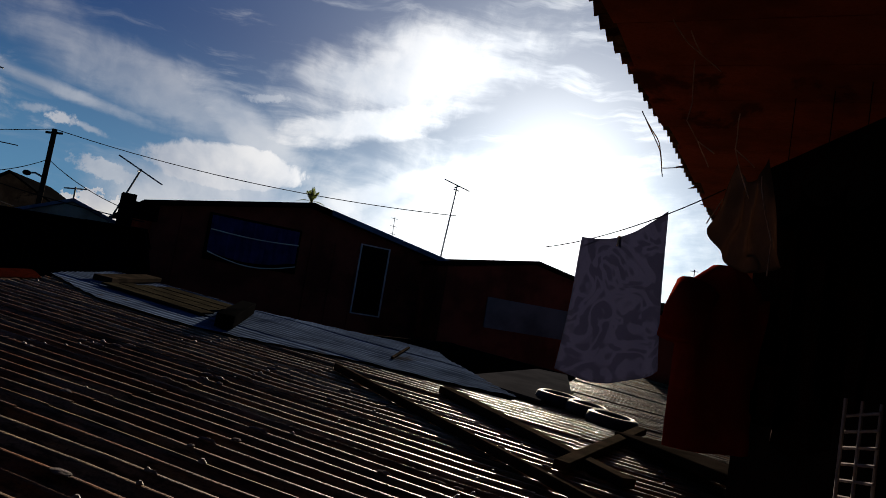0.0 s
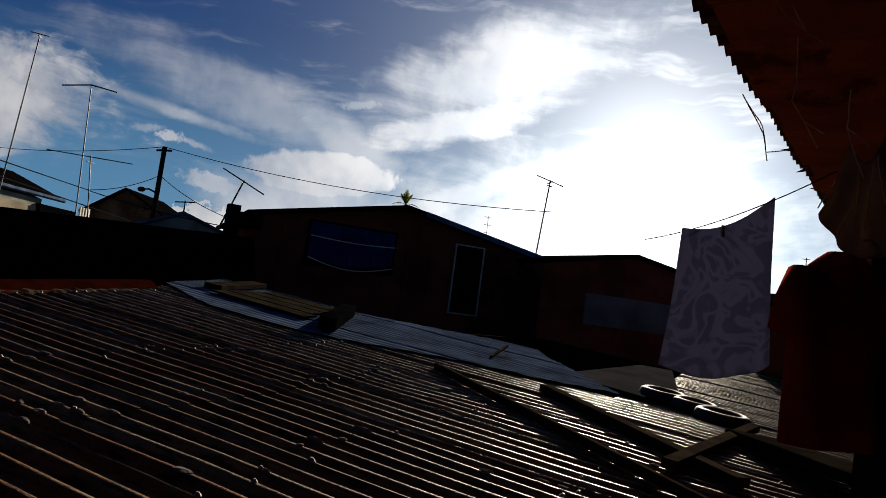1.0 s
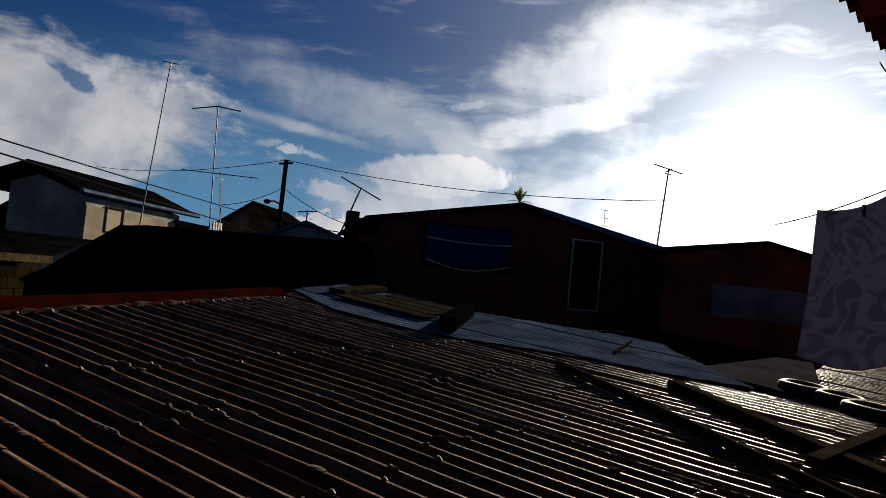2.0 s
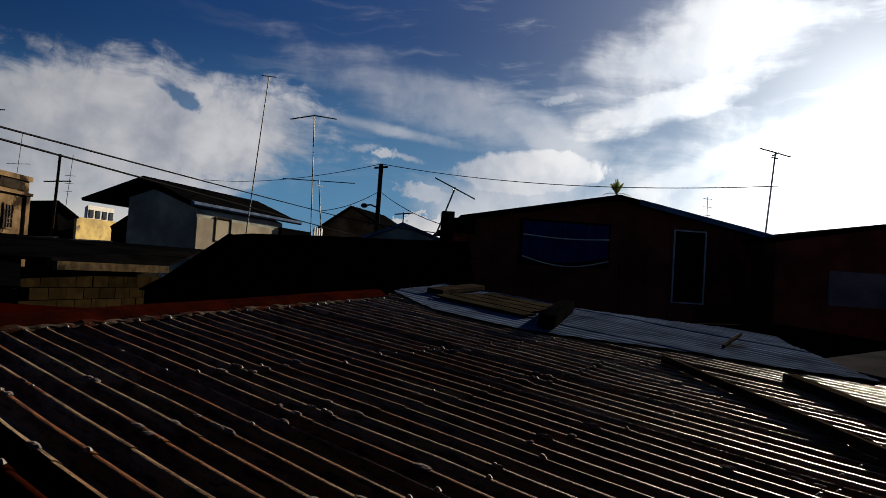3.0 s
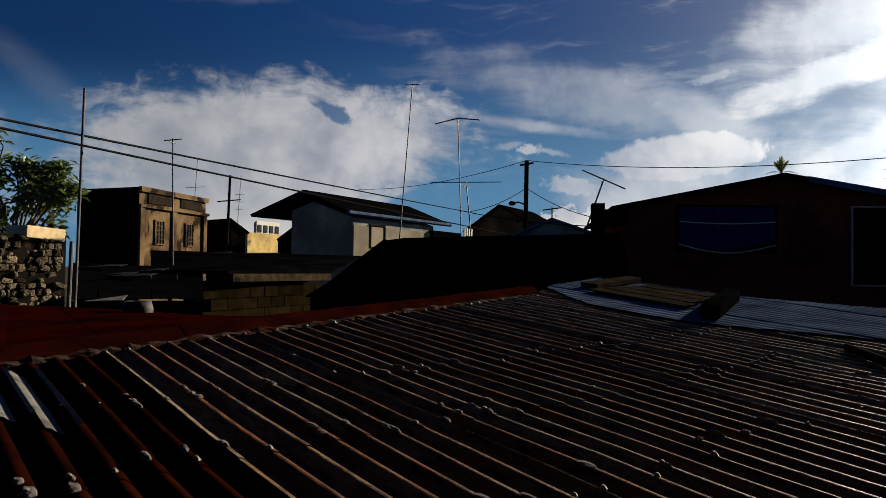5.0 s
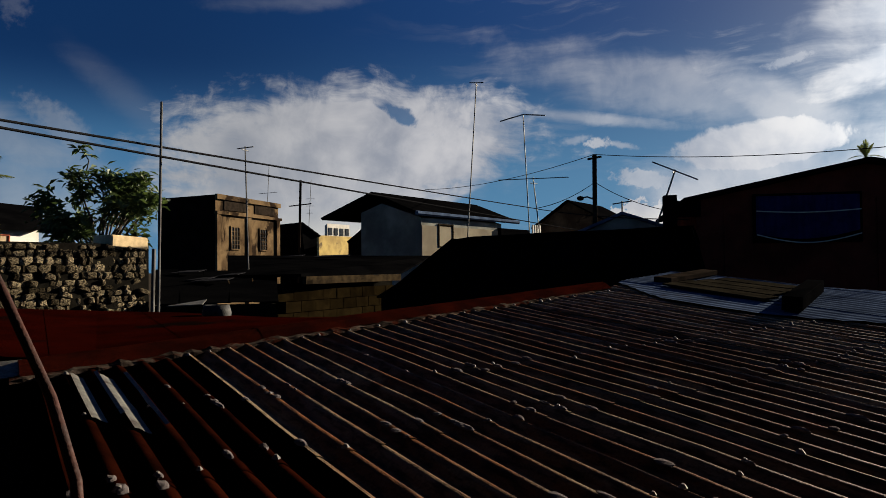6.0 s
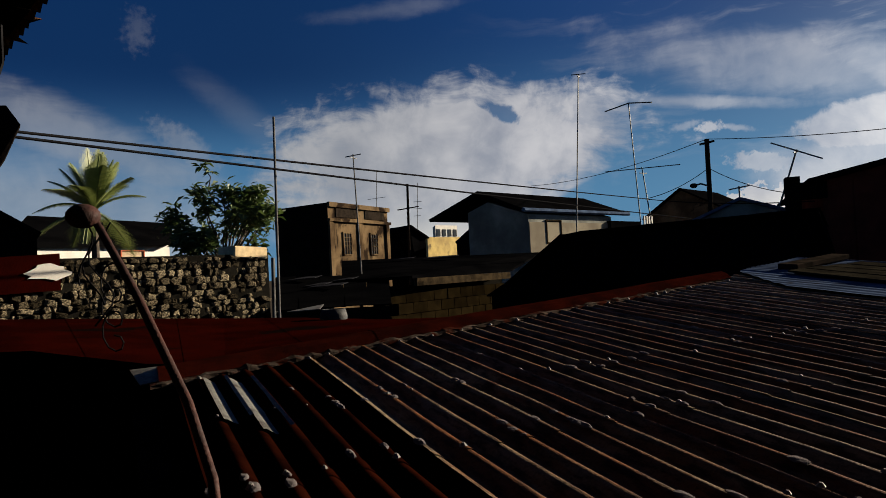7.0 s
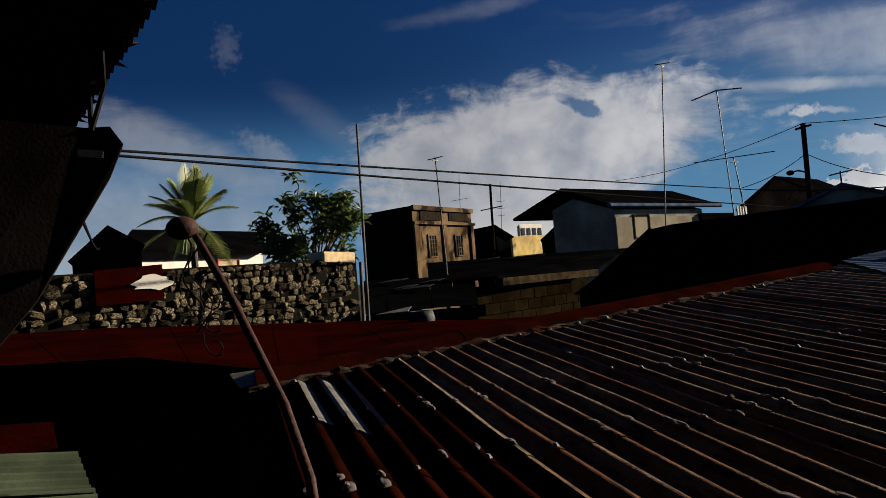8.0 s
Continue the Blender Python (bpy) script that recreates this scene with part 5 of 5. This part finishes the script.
for points in (((-43.6, 24.2, 2.6), (-45.0, 22.6, 2.7), (-47.6, 20.8, 2.8)), ((-45.0, 23.5, 2.6), (-46.0, 22.0, 2.7)),
               ((-45.6, 21.5, 2.8), (-45.9, 18.5, 2.9), (-45.6, 17.2, 2.9), (-46.6, 15.8, 3.0), (-47.6, 14.0, 3.1)), ((-46.6, 15.8, 3.0), (-47.9, 15.0, 3.0)),
               ((-49.4, 18.0, 2.8), (-49.3, 15.4, 2.9), (-50.1, 13.2, 3.0), (-50.7, 12.0, 3.0)), ((-49.3, 15.4, 2.9), (-50.8, 14.2, 2.9)),
               ((-48.9, 11.8, 3.08), (-48.0, 9.9, 3.08)), ((-51.4, 13.6, 2.9), (-51.9, 11.0, 2.88), (-52.6, 9.0, 2.86), (-52.5, 6.6, 2.86))):
    cord(points, 0.0025, "thin pale cord hanging loose under the eave")
for points in (((-42.3, 17.6, 3.9), (-44.0, 14.9, 4.2), (-44.4, 13.0, 4.3)), ((-42.4, 17.4, 3.9), (-43.9, 15.4, 4.2), (-44.3, 13.6, 4.3), (-45.6, 13.8, 4.4))):
    cord(points, 0.003, "dark loose wire dangling from the eave edge")

# ---- side wing: slanted panel under the other eave ----
panel_ = thing("slanted_panel", spot(54, 5, 3.6), "dark slanted awning panel below the side eave", "awning")
# Panel standing as a silhouette; its shade is in the colour.
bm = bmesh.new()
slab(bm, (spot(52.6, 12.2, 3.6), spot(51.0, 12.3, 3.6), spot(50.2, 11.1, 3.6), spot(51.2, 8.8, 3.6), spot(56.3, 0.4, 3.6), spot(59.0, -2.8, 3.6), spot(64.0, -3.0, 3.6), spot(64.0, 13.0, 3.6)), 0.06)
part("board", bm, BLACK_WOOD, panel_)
bm = bmesh.new()
slab(bm, (spot(53.2, 10.7, 3.52), spot(51.5, 10.6, 3.52), spot(51.6, 10.1, 3.52), spot(53.2, 10.2, 3.52)), 0.01)
part("label_plate", bm, PALE_WOOD, panel_, "small pale plate")
for az, el in ((51.2, 15.0), (52.2, 13.6)):
    bm = bmesh.new()
    top = spot(az, el, 3.7)
    tube(bm, (Vector((top.x, top.y, EAVE_Z)), top, spot(52.2, 12.0, 3.6)), 0.012, 6)
    part("stay", bm, WIRE, panel_)
cable(spot(53.5, 7.0, 3.7), spot(52.2, 3.8, 15.5), 0.1, 0.01)

# low things at the foot of the side wing
red_box = thing("red_tin_sheet", spot(58, -9, 4.4), "red tin sheet catching the light in the yard", "tin sheet")
bm = bmesh.new()
slab(bm, (spot(61.0, -7.3, 4.6), spot(55.8, -7.8, 4.6), spot(55.6, -9.6, 4.2), spot(61.0, -9.6, 4.2)), 0.02)
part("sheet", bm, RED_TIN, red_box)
bm = bmesh.new()
slab(bm, (spot(60.0, -9.7, 4.3), spot(55.8, -9.7, 4.3), spot(55.8, -80, 4.3), spot(60.0, -80, 4.3)), 0.05)
part("stand", bm, MORTAR, red_box)
lean = thing("green_lean_to", spot(57, -11, 3.7), "green corrugated lean-to sheets below the side wing", "roof")
for k in range(3):
    bm = bmesh.new()
    grid = []
    for i in range(49):
        f = i / 48
        p, q = spot(61.0, -9.3 - k * 2.6, 4.0 - k * 0.55), spot(54.4 - k * 0.9, -10.3 - k * 2.6, 4.0 - k * 0.55)
        p2, q2 = spot(61.0, -12.0 - k * 2.6, 3.4 - k * 0.5), spot(53.6 - k * 0.9, -13.2 - k * 2.6, 3.4 - k * 0.5)
        grid.append([p.lerp(p2, f), q.lerp(q2, f)])
    rows = [[bm.verts.new(u + Vector((0, 0, 0.02 * math.cos(i * math.pi / 4)))) for u in line] for i, line in enumerate(grid)]
    for a, b in zip(rows, rows[1:]):
        bm.faces.new((a[0], a[1], b[1], b[0]))
    part("roofing_sheet", bm, GREEN_TIN, lean)
bm = bmesh.new()
a, b = spot(61.0, 0, 3.6), spot(54.5, 0, 3.6)
slab(bm, ((a.x, a.y, 0), (b.x, b.y, 0), (b.x, b.y, 3.5), (a.x, a.y, 3.5)), 0.1)
part("wall", bm, MORTAR, lean)

# tin sheet and peeling plaster on the stone wall
bm = bmesh.new()
slab(bm, (on_stone(52.7, 2.2, 0.06), on_stone(48.2, 2.35, 0.06), on_stone(48.2, -0.2, 0.06), on_stone(52.7, -0.3, 0.06)), 0.02)
tagged(part("red_tin_hoarding", bm, RED_TIN), "rusty red tin hoarding fixed to the stone wall", "hoarding")
bm = bmesh.new()
rim = []
rnd = random.Random(6)
for k in range(18):
    a = 2 * math.pi * k / 18
    rim.append(on_stone(48.9 + 1.5 * math.cos(a) * rnd.uniform(0.6, 1.1), 1.05 + 0.62 * math.sin(a) * rnd.uniform(0.5, 1.2), 0.1))
slab(bm, rim, 0.012)
tagged(part("peeling_plaster", bm, WHITE_WALL), "flaking white plaster patch on the stone wall", "plaster")

# pale tin strips, nails and flashing on the near roof
for s, v0, v1 in ((0.12, 0.1, 1.05), (0.255, 0.2, 1.3)):
    bm = bmesh.new()
    sheet(bm, s + 0.017, 1, v0, v1, lift=0.006, sides=8)
    tagged(part("tin_strip", bm, BRIGHT_TIN, smooth=True), "bare bright tin strip over a rusty corrugation", "tin strip", "tin strips on the roof")
bm = bmesh.new()
slab(bm, (on_roof(-0.25, -0.3, 0.06), on_roof(0.15, -0.32, 0.06), on_roof(0.1, -0.02, 0.045), on_roof(-0.2, 0.02, 0.03)), 0.006)
tagged(part("flashing", bm, BRIGHT_TIN), "bent pale flashing at the corner of the roof", "flashing")
bm = bmesh.new()
bmesh.ops.create_cone(bm, cap_ends=True, segments=7, radius1=0.015, radius2=0.005, depth=0.012)
nail_mesh = bpy.data.meshes.new("roof_nail")
bm.to_mesh(nail_mesh)
bm.free()
nail_mesh.materials.append(LEAD)
turn = ROOF_N.to_track_quat("Z", "Y")
rnd = random.Random(12)
for v in (0.1, 1.0, 1.9, 2.85, 3.8, 4.7):
    for k in range(42):
        if rnd.random() < 0.55:
            continue
        s = -0.02 + k * WAVE
        if v < 0.5:
            vv = ridge_v(s) + 0.22
        else:
            vv = v + rnd.gauss(0, 0.03)
        nail = new("roof_nail", nail_mesh)
        nail.parent = near_roof
        nail.location = on_roof(s, vv, 0.042) - near_roof.location
        nail.rotation_mode = "QUATERNION"
        nail.rotation_quaternion = turn
        nail.scale = [rnd.uniform(0.7, 1.5)] * 3

# lumps of sealant on the crests
seal = []
for k in range(5):
    bm = bmesh.new()
    bmesh.ops.create_icosphere(bm, subdivisions=2, radius=1)
    for vert in bm.verts:
        vert.co *= 1 + 0.35 * noise.noise(vert.co * 1.7 + Vector((k * 5, 0, 0)))
    mesh = bpy.data.meshes.new("sealant_patch")
    bm.to_mesh(mesh)
    bm.free()
    mesh.materials.append(GREY_WALL)
    seal.append(mesh)
rnd = random.Random(21)
along_turn = Matrix((ROOF_A, ROOF_D, ROOF_N)).transposed().to_quaternion()
for k in range(120):
    lump = new("sealant_patch", seal[k % 5])
    lump.parent = near_roof
    s_, v_ = -0.02 + WAVE * rnd.randrange(0, 40), rnd.choice((0.95, 1.05, 1.9, 1.8, 2.75, 3.7, rnd.uniform(0.3, 4.5)))
    lump.location = on_roof(s_ + rnd.uniform(-0.01, 0.01), v_ + rnd.gauss(0, 0.05), 0.036) - near_roof.location
    lump.rotation_mode = "QUATERNION"
    lump.rotation_quaternion = along_turn
    lump.scale = (rnd.uniform(0.012, 0.024), rnd.uniform(0.015, 0.055), rnd.uniform(0.006, 0.012))

# bucket on the red roof, loose wires on the pipe
bucket = thing("dark_bucket", spot(29.3, -4.3, 8.0), "dark round bucket standing on the red roof", "bucket")
bm = bmesh.new()
base = spot(29.3, -4.2, 8.0)
rings = []
for r, z in ((0.1, -0.05), (0.14, 0.03), (0.15, 0.12), (0.13, 0.2), (0.11, 0.2), (0.11, 0.1)):
    rings.append([bm.verts.new(base + Vector((math.cos(a) * r, math.sin(a) * r, z))) for a in (2 * math.pi * i / 16 for i in range(16))])
for a, b in zip(rings, rings[1:]):
    for k in range(16):
        bm.faces.new((a[k], a[(k + 1) % 16], b[(k + 1) % 16], b[k]))
part("shell", bm, RUBBER, bucket, smooth=True)
for k in range(3):
    bm = bmesh.new()
    start = spot(46.6 - 0.5 * k, 4.4, 3.55)
    pts = [start + Vector((0.05 * math.sin(i * 0.8 + k), 0.02 * math.cos(i * 0.9), -0.045 * i)) for i in range(7 + 2 * k)]
    tube(bm, pts, 0.004, 5)
    part("loose_wire", bm, WIRE, pipe)
bm = bmesh.new()
c0 = spot(45.0, 1.0, 3.6)
tube(bm, [c0 + Vector((0.06 * math.cos(i * 0.7), 0.0, 0.06 * math.sin(i * 0.7) - 0.012 * i)) for i in range(30)], 0.004, 5)
part("wire_coil", bm, WIRE, pipe)
# scraps of tin on the middle roofs
for az, el, far, w in ((32.6, -0.35, 13.6, 0.5), (31.5, -0.9, 12.8, 0.35), (31.2, -1.0, 12.5, 0.6), (29.3, -0.6, 13.4, 0.35), (24.6, 0.78, 18.5, 0.5), (22.2, 0.75, 18.3, 0.9)):
    p = spot(az, el, far)
    bm = bmesh.new()
    slab(bm, (p, p + Vector((w, 0.1, 0.02)), p + Vector((w * 0.9, 0.45, 0.05)), p + Vector((0.1, 0.4, 0.04))), 0.008)
    tagged(part("tin_scrap", bm, FLAT_TIN), "grey scrap of tin lying on a dark roof", "tin scrap", "tin scraps")
